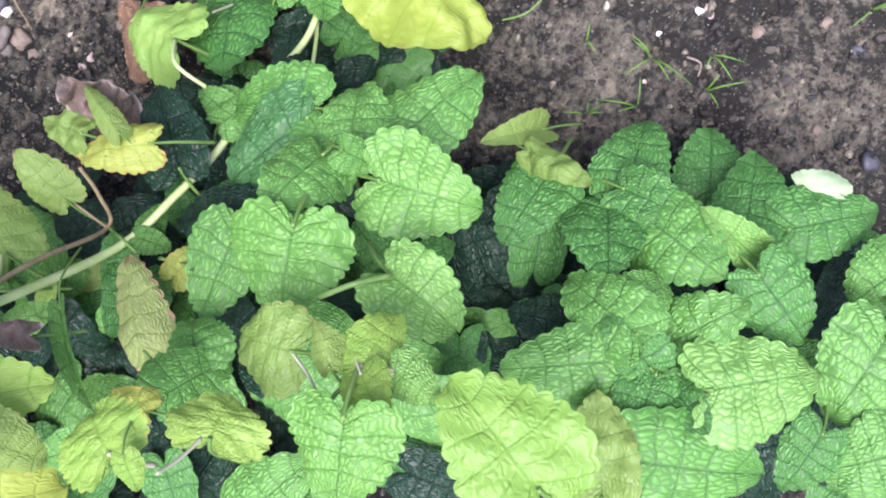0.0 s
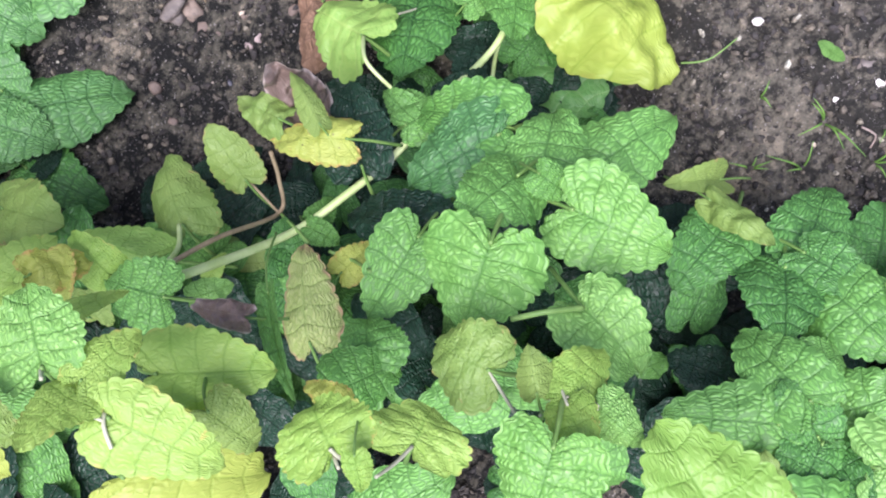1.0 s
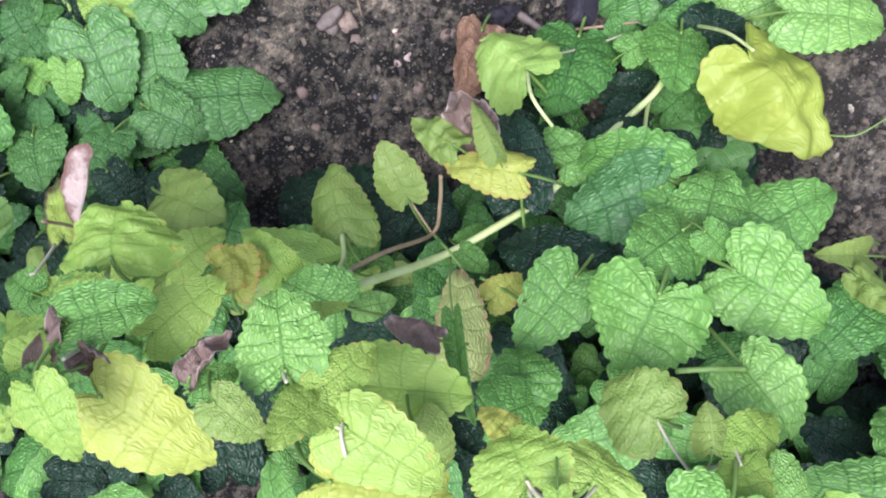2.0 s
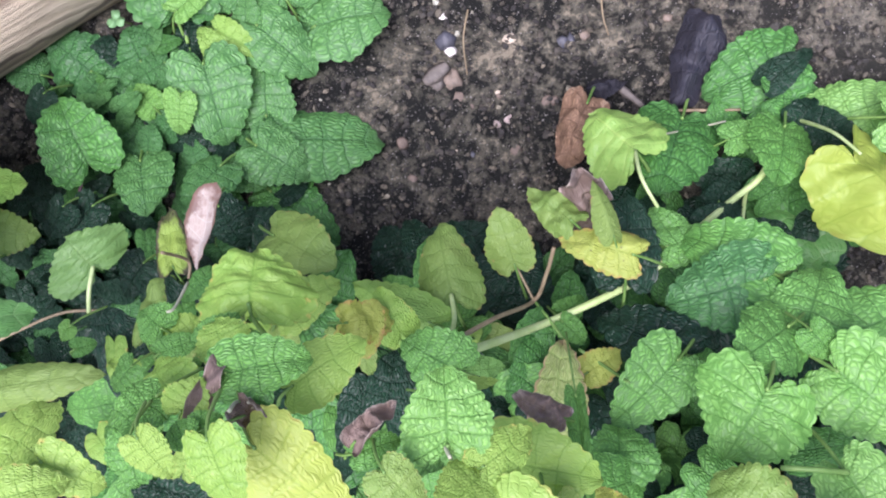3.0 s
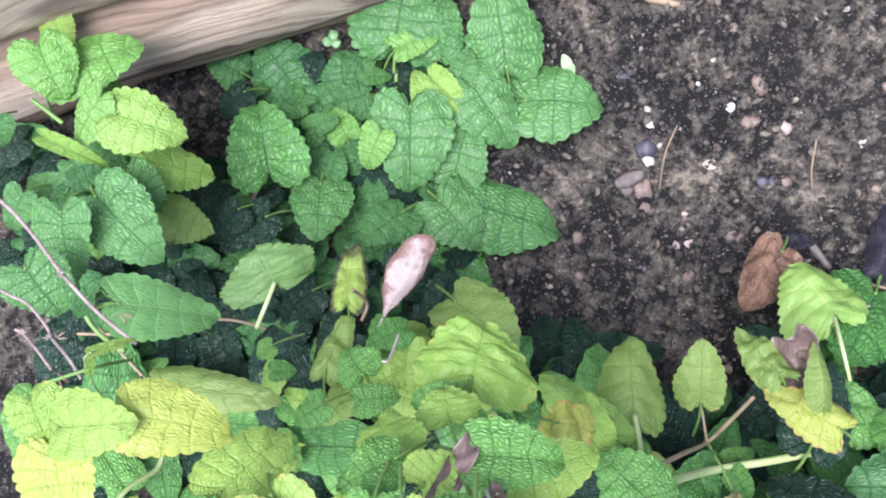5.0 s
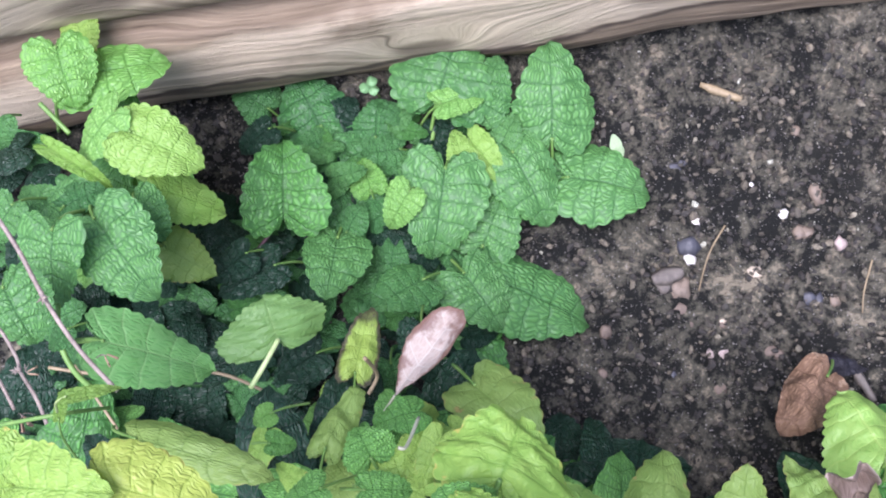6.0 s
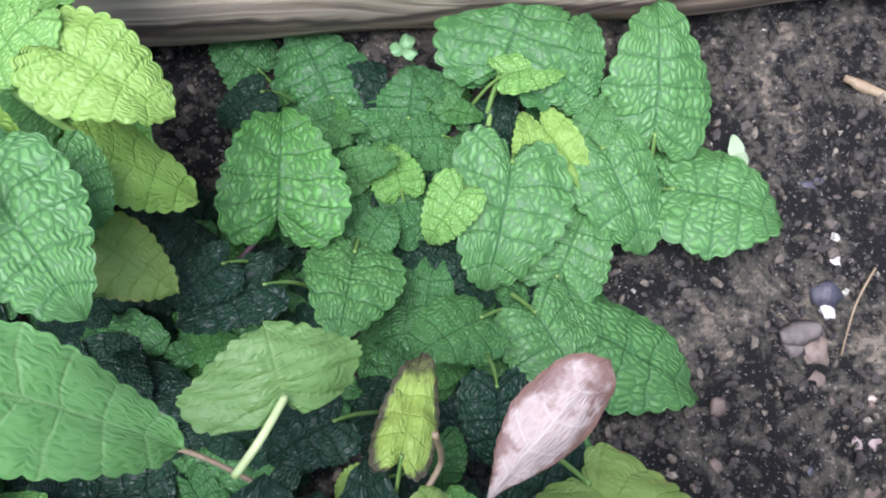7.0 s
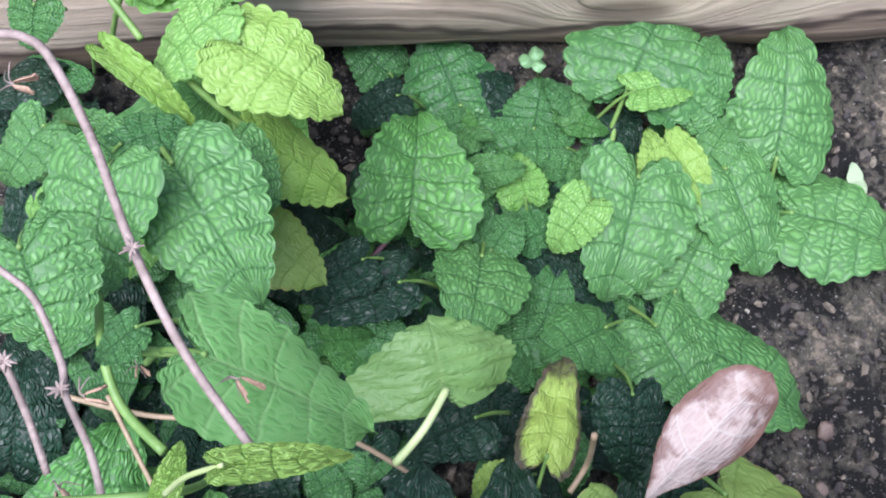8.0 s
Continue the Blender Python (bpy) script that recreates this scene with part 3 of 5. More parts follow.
def seedling(at, size, label):
    root = tagged(new("seedling"), label, "seedling")
    root.location = (at[0], at[1], ground(at[0], at[1]))
    bpy.context.view_layer.update()
    stalk("stem", ((0, 0, -0.003), (0.001, 0, size * 0.5), (0.001, 0.001, size * 0.8)), (0.0006, 0.0006, 0.0005), "pale", root)
    for turn in (15, 190):
        ob = part("leaf", blade(size * 0.7, size * 0.6, "U" if "pale" in label else "L", 0.4, 0.1, 0.2, 0.1, 20, 9, 3, 0.0), root)
        ob.matrix_local = pose(0, 0, size * 0.8, 15, 0, turn)
    return root


def clover(at, size):
    """A three-leaved clover on a thin stalk."""
    root = tagged(new("clover"), "small pale green three-leaved clover beside the timber", "clover")
    root.location = (at[0], at[1], ground(at[0], at[1]))
    bpy.context.view_layer.update()
    stalk("stem", ((0.004, 0, -0.003), (0.002, 0, 0.008), (0, 0, 0.014)), (0.0005, 0.0005, 0.0005), "green", root)
    for turn in (100, 220, 340):
        verts, faces = [(0, 0, 0.0004)], []
        n = 22
        for k in range(n):
            a = 2 * math.pi * k / n
            r = 0.25 * size
            heart = 1 - 0.22 * math.exp(-((a - math.pi / 2) / 0.35) ** 2)
            verts.append((r * 0.95 * math.cos(a) * heart, r * (1 + math.sin(a) * heart), 0.0006 * math.cos(3 * a)))
        faces = [(0, 1 + k, 1 + (k + 1) % n) for k in range(n)]
        ob = part("leaflet", mesh_from("leaflet", verts, faces, CLOVER), root)
        ob.matrix_local = pose(0, 0, 0.014, 10, 0, turn)
        solid = ob.modifiers.new("thickness", "SOLIDIFY")
        solid.thickness = 0.0003
    return root


def seed_husk(plant, at, size, turn):
    """A dry, torn-open seed husk: two flaring ribbed lips and a few whiskers."""
    count[0] += 1
    rng = np.random.RandomState(300 + count[0])
    verts, faces = [], []
    for lip in (0.3, 3.1):
        first = len(verts)
        for k in range(7):
            t = k / 6
            w = 0.10 + 0.22 * t ** 0.7
            for n, q in enumerate((-1, -0.5, 0, 0.5, 1)):
                a = lip + q * (0.95 - 0.25 * t)
                r = w * (1 + 0.16 * (n % 2))
                ragged = 0.22 * rng.rand() * (t > 0.9)
                verts.append((size * r * math.cos(a), size * r * math.sin(a) * 0.8, size * (t * (0.95 - ragged) - 0.12 * abs(q) * t)))
        for k in range(6):
            for q in range(4):
                i = first + k * 5 + q
                faces.append((i, i + 1, i + 6, i + 5))
    ob = part("seed_husk", mesh_from("seed_husk", verts, faces, HUSK), plant, "dry tan seed husk")
    solid = ob.modifiers.new("thickness", "SOLIDIFY")
    solid.thickness = 0.0002
    ob.matrix_world = pose(*at, *turn)
    for k in range(3):
        a = rng.uniform(0, 6.3)
        pts = [(0, 0, 0), (0.2 * size * math.cos(a), 0.2 * size * math.sin(a), -0.2 * size), (0.7 * size * math.cos(a), 0.7 * size * math.sin(a), rng.uniform(-0.3, 0.2) * size)]
        stalk("whisker", pts, (0.00018, 0.00014, 0.00005), "dry", ob, sides=5)
    return ob


def node_whorl(plant, at, size):
    """Dry spiky scales round the node of a dead twig."""
    count[0] += 1
    rng = np.random.RandomState(400 + count[0])
    centre = Vector(at) - plant.location
    for k in range(8):
        a, h = k * 0.785 + rng.uniform(-0.3, 0.3), rng.uniform(-0.2, 0.8)
        end = centre + Vector((math.cos(a), math.sin(a), h)) * size * rng.uniform(0.7, 1.2)
        stalk("scale", (centre, centre.lerp(end, 0.5) + Vector((0, 0, 0.0003)), end), (0.0004, 0.0003, 0.00008), "dry", plant, sides=5)


GRASS = plain_material("grass_green", (0.16, 0.32, 0.06), (0.08, 0.20, 0.03), 0.5, 90, 0.1, 0.0003)
CLOVER = plain_material("clover_green", (0.17, 0.32, 0.15), (0.11, 0.24, 0.09), 0.5, 200, 0.2, 0.0004)


# ---- the timber edging behind the bed ----
def timber(name, x0, x1, y0, y1, z0, z1, seed, label):
    """A split round timber: bowed front face with waves, hollows and a ragged lower edge."""
    cols, ring = 180, 28
    verts, faces = [], []
    for i in range(cols + 1):
        x = x0 + (x1 - x0) * i / cols
        for k in range(ring):
            a = 2 * math.pi * k / ring
            cx, cz = math.cos(a), math.sin(a)
            p = 0.45
            ex, ez = math.copysign(abs(cx) ** p, cx), math.copysign(abs(cz) ** p, cz)
            wav = 0.006 * noise.noise((x * 5, seed, 2.0 + 0.6 * cz)) + 0.0035 * noise.noise((x * 14, 2.2 * cz, seed + 4.0)) + 0.0012 * noise.noise((x * 30, 9 * cz, seed + 7.0))
            y = 0.08 * (x + 0.2) + (y0 + y1) / 2 - (y1 - y0) / 2 * ex + (wav if ex > 0 else 0) * 1.2
            z = (z0 + z1) / 2 + (z1 - z0) / 2 * ez + 0.007 * noise.noise((x * 6, seed + 2.0, 3.0 * ez))
            verts.append((x, y, z))
    for i in range(cols):
        for k in range(ring):
            a, b = i * ring + k, i * ring + (k + 1) % ring
            faces.append((a, b, b + ring, a + ring))
    faces.append(tuple(range(ring)))
    faces.append(tuple(cols * ring + k for k in range(ring - 1, -1, -1)))
    ob = new(name, mesh_from(name, verts, faces, TIMBER))
    bm = bmesh.new()
    bm.from_mesh(ob.data)
    bmesh.ops.recalc_face_normals(bm, faces=bm.faces)
    bm.to_mesh(ob.data)
    bm.free()
    return tagged(ob, label, "timber edging", kind="structure")


timber("timber_edging_lower", -1.4, 1.4, 0.135, 0.235, 0.012, 0.110, 1.7, "weathered grey-brown split timber edging the bed, pale worn patches")
timber("timber_edging_upper", -1.4, 1.4, 0.140, 0.240, 0.112, 0.205, 6.1, "weathered grey-brown timber lying on the lower timber edging")

# ---- the lemon balm plants: each leaf with its stalk joint, tip and width ----
right_plant = plant_root("vigorous dark green lemon balm with blistered leaves, spreading over the soil", 0.07, -0.36)
front_plant = plant_root("tall yellowing lemon balm with withered leaves among green ones", -0.17, -0.22)
back_plant = plant_root("compact dark green lemon balm growing against the timber edging", -0.18, 0.05)
left_plant = plant_root("bright green lemon balm with large fresh leaves beside the timber", -0.33, 0.0)
top_plant = plant_root("sprawling lemon balm stem with fading and yellow leaves on bare soil", 0.06, -0.15)
leaf(right_plant, "L", (0.0086, -0.2300, 0.1752), (-0.0212, -0.2490, 0.1731), 0.0478, curl=0.6, fold=0.1, cup=0.35, roll=2)
leaf(right_plant, "L", (0.0442, -0.2409, 0.1482), (0.0643, -0.2825, 0.1455), 0.0417, curl=0.62, fold=0.03, cup=0.1, roll=7)
leaf(right_plant, "G", (0.0628, -0.2315, 0.1239), (0.1104, -0.2371, 0.1043), 0.0352, curl=0.49, fold=0.07, cup=0.4, roll=-1)
leaf(right_plant, "G", (0.046, -0.2178, 0.1308), (0.0699, -0.1993, 0.1076), 0.0333, curl=0.69, fold=0.12, cup=0.29, roll=-7)
leaf(right_plant, "G", (0.0431, -0.2194, 0.1458), (0.0474, -0.2362, 0.1399), 0.0159, curl=0.62, fold=0.19, cup=0.26, roll=5)
leaf(right_plant, "G", (0.0352, -0.2136, 0.1422), (0.0042, -0.2150, 0.1663), 0.0331, curl=0.63, fold=0.03, cup=0.33, roll=2)
leaf(right_plant, "R", (0.0408, -0.1912, 0.1156), (-0.0065, -0.1816, 0.1063), 0.043, curl=0.51, fold=0.03, cup=0.36, roll=-1)
leaf(right_plant, "L", (0.0208, -0.2735, 0.1791), (0.021, -0.3081, 0.1735), 0.0317, curl=1.2, fold=0.5, cup=0.31, roll=-15.0)
leaf(right_plant, "D", (0.0962, -0.2924, 0.0974), (0.0565, -0.2987, 0.1095), 0.0344, curl=0.54, fold=0.18, cup=0.23, roll=9)
leaf(right_plant, "O", (0.0982, -0.2785, 0.0991), (0.1043, -0.3114, 0.1199), 0.0172, curl=0.71, fold=0.04, cup=0.14, roll=-6, arc=0.9, crumple=0.3)
leaf(right_plant, "O", (0.1118, -0.2752, 0.0761), (0.0853, -0.2583, 0.1019), 0.0169, curl=0.74, fold=0.6, cup=0.1, roll=-4)
leaf(right_plant, "D", (0.102, -0.3229, 0.1116), (0.0767, -0.3428, 0.1382), 0.0376, curl=0.58, fold=0.1, cup=0.21, roll=2)
leaf(right_plant, "K", (0.0503, -0.3463, 0.1088), (0.0351, -0.3205, 0.1079), 0.0241, curl=0.6, fold=0.05, cup=0.3, roll=9)
leaf(right_plant, "G", (0.0678, -0.3643, 0.1533), (0.0663, -0.3295, 0.126), 0.0305, curl=0.7, fold=0.22, cup=0.3, roll=-7)
leaf(right_plant, "G", (0.0718, -0.3539, 0.1454), (0.094, -0.3641, 0.1286), 0.0244, curl=0.7, fold=0.21, cup=0.37, roll=1)
leaf(right_plant, "G", (0.0517, -0.365, 0.1496), (0.016, -0.3327, 0.1416), 0.0314, curl=0.65, fold=0.06, cup=0.35, roll=1)
leaf(right_plant, "V", (0.0092, -0.3609, 0.245), (0.0157, -0.3148, 0.2344), 0.0441, curl=0.5, fold=0.15, cup=0.2, roll=10)
leaf(right_plant, "D", (0.061, -0.3787, 0.1501), (0.0652, -0.3515, 0.1487), 0.0238, curl=0.43, fold=0.18, cup=0.22, roll=-7)
leaf(right_plant, "G", (0.0753, -0.3808, 0.1378), (0.1094, -0.3918, 0.1485), 0.0292, curl=0.5, fold=0.17, cup=0.36, roll=-9)
leaf(right_plant, "D", (0.0599, -0.3828, 0.1498), (0.0298, -0.3928, 0.159), 0.0264, curl=0.62, fold=0.03, cup=0.32, roll=-3)
leaf(right_plant, "D", (0.0623, -0.3883, 0.1424), (0.0566, -0.4132, 0.1597), 0.0224, curl=0.71, fold=0.22, cup=0.25, roll=10)
leaf(right_plant, "L", (0.0715, -0.4028, 0.1561), (0.1065, -0.4345, 0.1407), 0.0429, curl=0.51, fold=0.04, cup=0.28, roll=-9)
leaf(right_plant, "O", (0.0099, -0.3953, 0.1724), (0.0394, -0.3671, 0.1605), 0.0241, curl=0.47, fold=0.1, cup=0.28, roll=-7, crumple=0.15)
leaf(right_plant, "G", (0.0275, -0.3959, 0.1629), (0.0586, -0.4451, 0.1444), 0.0329, curl=0.41, fold=0.19, cup=0.5, roll=12.0)
leaf(right_plant, "G", (0.1354, -0.4446, 0.143), (0.0939, -0.4527, 0.1351), 0.0407, curl=0.71, fold=0.1, cup=0.24, roll=0)
leaf(right_plant, "G", (0.1045, -0.4798, 0.1474), (0.0752, -0.4625, 0.1413), 0.0355, curl=0.63, fold=0.14, cup=0.27, roll=2)
leaf(right_plant, "G", (0.1685, -0.4375, 0.1152), (0.14, -0.4327, 0.1099), 0.0329, curl=0.73, fold=0.12, cup=0.23, roll=4)
leaf(right_plant, "D", (0.1501, -0.3922, 0.104), (0.1849, -0.4197, 0.0897), 0.0314, curl=0.48, fold=0.08, cup=0.39, roll=0)
leaf(right_plant, "D", (0.1212, -0.3895, 0.1365), (0.1136, -0.4252, 0.1269), 0.0318, curl=0.59, fold=0.02, cup=0.22, roll=2)
leaf(right_plant, "D", (0.1365, -0.3769, 0.1048), (0.1712, -0.3607, 0.0776), 0.0315, curl=0.41, fold=0.14, cup=0.29, roll=-9)
leaf(right_plant, "L", (0.128, -0.3901, 0.1146), (0.1271, -0.3511, 0.1316), 0.0187, curl=0.62, fold=0.8, cup=0.3, roll=-3)
leaf(right_plant, "U", (0.1781, -0.4002, 0.0956), (0.1714, -0.3776, 0.0908), 0.0153, curl=0.65, fold=0.17, cup=0.8, roll=-9)
leaf(right_plant, "D", (0.1418, -0.3581, 0.0708), (0.1698, -0.338, 0.0547), 0.0334, curl=0.64, fold=0.21, cup=0.18, roll=-1)
leaf(right_plant, "D", (0.1159, -0.3239, 0.1035), (0.1487, -0.3104, 0.076), 0.0337, curl=0.61, fold=0.08, cup=0.21, roll=-4)
leaf(right_plant, "D", (0.113, -0.323, 0.1124), (0.1211, -0.3554, 0.1252), 0.0253, curl=0.53, fold=0.14, cup=0.19, roll=-2)
leaf(right_plant, "G", (0.1092, -0.3401, 0.1217), (0.1105, -0.38, 0.1366), 0.0371, curl=0.67, fold=0.03, cup=0.27, roll=5)
leaf(right_plant, "D", (0.0873, -0.4494, 0.1509), (0.058, -0.4546, 0.1456), 0.0236, curl=0.51, fold=0.06, cup=0.34, roll=-5)
leaf(front_plant, "O", (-0.02, -0.2661, 0.2151), (-0.0298, -0.2472, 0.2036), 0.0349, curl=1.15, fold=0.11, cup=0.31, roll=-8)
leaf(front_plant, "O", (-0.0093, -0.2817, 0.2357), (-0.001, -0.2671, 0.2316), 0.0141, curl=0.51, fold=-0.8, cup=0.35, roll=-1)
leaf(front_plant, "Y", (-0.0022, -0.29, 0.2318), (0.0168, -0.2869, 0.2128), 0.0226, curl=0.7, fold=0.05, cup=0.2, roll=3, stem="white")
leaf(front_plant, "Y", (-0.0039, -0.2918, 0.2358), (-0.0098, -0.3116, 0.2475), 0.0149, curl=0.71, fold=0.11, cup=0.17, roll=-8, stem="white")
leaf(front_plant, "L", (0.0039, -0.2991, 0.2336), (0.0071, -0.3193, 0.2329), 0.0163, curl=0.59, fold=-0.4, cup=0.34, roll=7, stem="white")
leaf(front_plant, "L", (-0.0152, -0.2974, 0.2524), (-0.0409, -0.3156, 0.2462), 0.0355, curl=0.46, fold=0.08, cup=0.34, roll=3)
leaf(front_plant, "Y", (-0.0656, -0.2505, 0.2773), (-0.0636, -0.2362, 0.2639), 0.0331, curl=1.15, fold=0.09, cup=0.14, roll=-4, stem="white")
leaf(front_plant, "Y", (-0.0525, -0.2681, 0.246), (-0.0419, -0.2636, 0.2324), 0.0351, curl=1.15, fold=0.07, cup=0.2, roll=-2)
leaf(front_plant, "Y", (-0.0577, -0.2565, 0.2891), (-0.0636, -0.2665, 0.2862), 0.0088, curl=0.55, fold=0.1, cup=0.38, roll=-7)
leaf(front_plant, "G", (-0.0769, -0.2362, 0.1803), (-0.0547, -0.2432, 0.1555), 0.0266, curl=0.4, fold=0.21, cup=0.36, roll=10)
leaf(front_plant, "B", (-0.07, -0.2418, 0.2224), (-0.0737, -0.2272, 0.2199), 0.0145, curl=0.55, fold=0.21, cup=0.38, roll=-6, arc=0.8, crumple=0.3)
leaf(front_plant, "G", (-0.0631, -0.2351, 0.1637), (-0.0555, -0.2197, 0.148), 0.0305, curl=1.15, fold=0.19, cup=0.3, roll=0)
leaf(front_plant, "G", (-0.0161, -0.2056, 0.1371), (-0.0578, -0.219, 0.1358), 0.0318, curl=0.5, fold=0.09, cup=0.17, roll=-9)
leaf(front_plant, "Q", (-0.0833, -0.2104, 0.1422), (-0.0596, -0.1731, 0.1271), 0.0290, curl=0.8, fold=-0.1, cup=0.25, roll=-9, arc=0.5, crumple=0.1)
leaf(front_plant, "G", (-0.0642, -0.193, 0.2205), (-0.0769, -0.2316, 0.2378), 0.0077, curl=0.72, fold=0.9, cup=0.38, roll=8)
leaf(front_plant, "M", (-0.0729, -0.1958, 0.2348), (-0.0846, -0.1819, 0.2324), 0.0152, curl=0.71, fold=0.0, cup=0.0, roll=5, tooth=0.03, arc=1.4, crumple=0.7)
leaf(front_plant, "Y", (-0.0977, -0.196, 0.2676), (-0.068, -0.2198, 0.2596), 0.0256, curl=0.46, fold=0.3, cup=0.3, roll=0)
leaf(front_plant, "Y", (-0.0955, -0.1913, 0.3174), (-0.0789, -0.1895, 0.3038), 0.0147, curl=0.54, fold=0.21, cup=0.28, roll=-3)
leaf(front_plant, "L", (-0.1026, -0.1809, 0.3166), (-0.0936, -0.1591, 0.3117), 0.0248, curl=0.49, fold=0.19, cup=0.24, roll=6)
leaf(front_plant, "Y", (-0.0974, -0.1932, 0.318), (-0.1126, -0.1981, 0.3364), 0.0169, curl=0.52, fold=0.06, cup=0.26, roll=6)
leaf(front_plant, "Y", (-0.0956, -0.2049, 0.3188), (-0.0827, -0.2348, 0.308), 0.0235, curl=0.46, fold=0.15, cup=0.3, roll=6)
leaf(front_plant, "W", (-0.1163, -0.2171, 0.2915), (-0.093, -0.2443, 0.2569), 0.0251, curl=0.69, fold=0.02, cup=0.29, roll=7)
leaf(front_plant, "W", (-0.1638, -0.1555, 0.2976), (-0.1491, -0.1929, 0.283), 0.0316, curl=0.42, fold=0.07, cup=0.18, roll=1)
leaf(front_plant, "O", (-0.0866, -0.2178, 0.2823), (-0.0872, -0.2354, 0.2646), 0.0165, curl=0.55, fold=0.11, cup=0.33, roll=-10)
leaf(front_plant, "Y", (-0.1038, -0.1648, 0.2862), (-0.0835, -0.1719, 0.278), 0.0079, curl=0.42, fold=0.05, cup=0.14, roll=-9)
leaf(front_plant, "B", (-0.1353, -0.1247, 0.2094), (-0.122, -0.1307, 0.188), 0.0186, curl=0.74, fold=0.19, cup=0.13, roll=0, crumple=0.3)
leaf(front_plant, "V", (-0.112, -0.1369, 0.1519), (-0.1387, -0.1022, 0.1396), 0.0246, curl=0.51, fold=-0.5, cup=0.21, roll=3)
leaf(front_plant, "G", (-0.1058, -0.162, 0.1917), (-0.1213, -0.1406, 0.1868), 0.0291, curl=0.61, fold=0.09, cup=0.16, roll=-3)
leaf(front_plant, "O", (-0.0986, -0.1282, 0.1272), (-0.0899, -0.0907, 0.1034), 0.0370, curl=0.8, fold=-0.3, cup=0.0, roll=-2, arc=0.8)
leaf(front_plant, "K", (-0.1306, -0.0975, 0.0169), (-0.1277, -0.0636, 0.0131), 0.0314, curl=0.43, fold=0.05, cup=0.21, roll=2)
leaf(front_plant, "D", (-0.1816, -0.0123, 0.0152), (-0.1577, -0.0618, 0.0121), 0.0338, curl=0.67, fold=0.1, cup=0.34, roll=2)
leaf(front_plant, "Y", (-0.1644, -0.1011, 0.2293), (-0.1556, -0.0809, 0.2121), 0.0500, curl=1.0, fold=0.09, cup=0.25, roll=4, arc=0.5, crumple=0.08)
leaf(front_plant, "O", (-0.1716, -0.0561, 0.1041), (-0.146, -0.0895, 0.1215), 0.0207, curl=0.55, fold=0.16, cup=0.24, roll=-5)
leaf(front_plant, "Y", (-0.1721, -0.1027, 0.1564), (-0.1422, -0.0991, 0.1458), 0.0243, curl=0.59, fold=0.16, cup=0.12, roll=-2)
leaf(front_plant, "Y", (-0.1544, -0.1404, 0.2577), (-0.1241, -0.1363, 0.2469), 0.0215, curl=0.55, fold=0.2, cup=0.38, roll=-3)
leaf(front_plant, "B", (-0.1376, -0.1336, 0.2016), (-0.1221, -0.1207, 0.1961), 0.0197, curl=0.71, fold=0.18, cup=0.18, roll=-1)
leaf(front_plant, "Y", (-0.1656, -0.1475, 0.3283), (-0.1682, -0.1713, 0.3203), 0.0179, curl=0.44, fold=0.18, cup=0.3, roll=8)
leaf(front_plant, "Y", (-0.1812, -0.1332, 0.2977), (-0.1706, -0.1266, 0.2939), 0.0169, curl=0.68, fold=0.15, cup=0.32, roll=1)
leaf(front_plant, "G", (-0.1734, -0.1411, 0.3127), (-0.1647, -0.1422, 0.3093), 0.0080, curl=0.44, fold=0.14, cup=0.1, roll=-7)
leaf(front_plant, "G", (-0.1734, -0.1428, 0.3153), (-0.1845, -0.1414, 0.3139), 0.0090, curl=0.67, fold=0.03, cup=0.13, roll=-8)
leaf(front_plant, "M", (-0.1815, -0.1432, 0.2921), (-0.1628, -0.1211, 0.2865), 0.0132, curl=1.2, fold=0.0, cup=0.0, roll=7, tooth=0.03, arc=-1.6, crumple=0.7)
leaf(front_plant, "M", (-0.1616, -0.1396, 0.2976), (-0.1578, -0.1586, 0.2904), 0.0155, curl=-0.7, fold=0.0, cup=0.0, roll=7, tooth=0.03, arc=-1.9, crumple=0.5)
leaf(front_plant, "M", (-0.1274, -0.1676, 0.3181), (-0.1118, -0.1619, 0.3127), 0.0134, curl=-0.6, fold=0.0, cup=0.0, roll=-9, tooth=0.03, arc=-1.9, crumple=0.5)
leaf(front_plant, "O", (-0.1205, -0.1792, 0.3308), (-0.1161, -0.1948, 0.3248), 0.0152, curl=0.67, fold=0.12, cup=0.31, roll=-8)
leaf(front_plant, "G", (-0.1295, -0.171, 0.3155), (-0.116, -0.1734, 0.3103), 0.0105, curl=0.66, fold=0.21, cup=0.12, roll=-4)
leaf(front_plant, "G", (-0.1634, -0.1283, 0.2924), (-0.137, -0.1367, 0.2814), 0.0112, curl=0.6, fold=0.19, cup=0.17, roll=-6)
leaf(front_plant, "G", (-0.181, -0.1109, 0.2476), (-0.1657, -0.1048, 0.2422), 0.0154, curl=0.49, fold=0.14, cup=0.33, roll=-2)
leaf(front_plant, "G", (-0.2086, -0.0902, 0.2105), (-0.2132, -0.0792, 0.2091), 0.0175, curl=1.15, fold=0.1, cup=0.21, roll=-2)
leaf(left_plant, "H", (-0.3041, -0.0415, 0.2108), (-0.2725, -0.0509, 0.177), 0.0257, curl=0.35, fold=0.05, cup=0.15, roll=-2)
leaf(left_plant, "J", (-0.2562, -0.0333, 0.1352), (-0.2613, -0.0141, 0.1392), 0.0450, curl=0.8, fold=-0.1, cup=0.3, roll=6, tooth=0.05, stemless=True)
leaf(front_plant, "P", (-0.2050, -0.0623, 0.1462), (-0.1734, -0.0302, 0.1571), 0.0215, curl=0.25, fold=0.15, cup=0.0, roll=-22.0, tooth=0.02, arc=-0.5, stem="white", lobe=0.0, crumple=0.12)
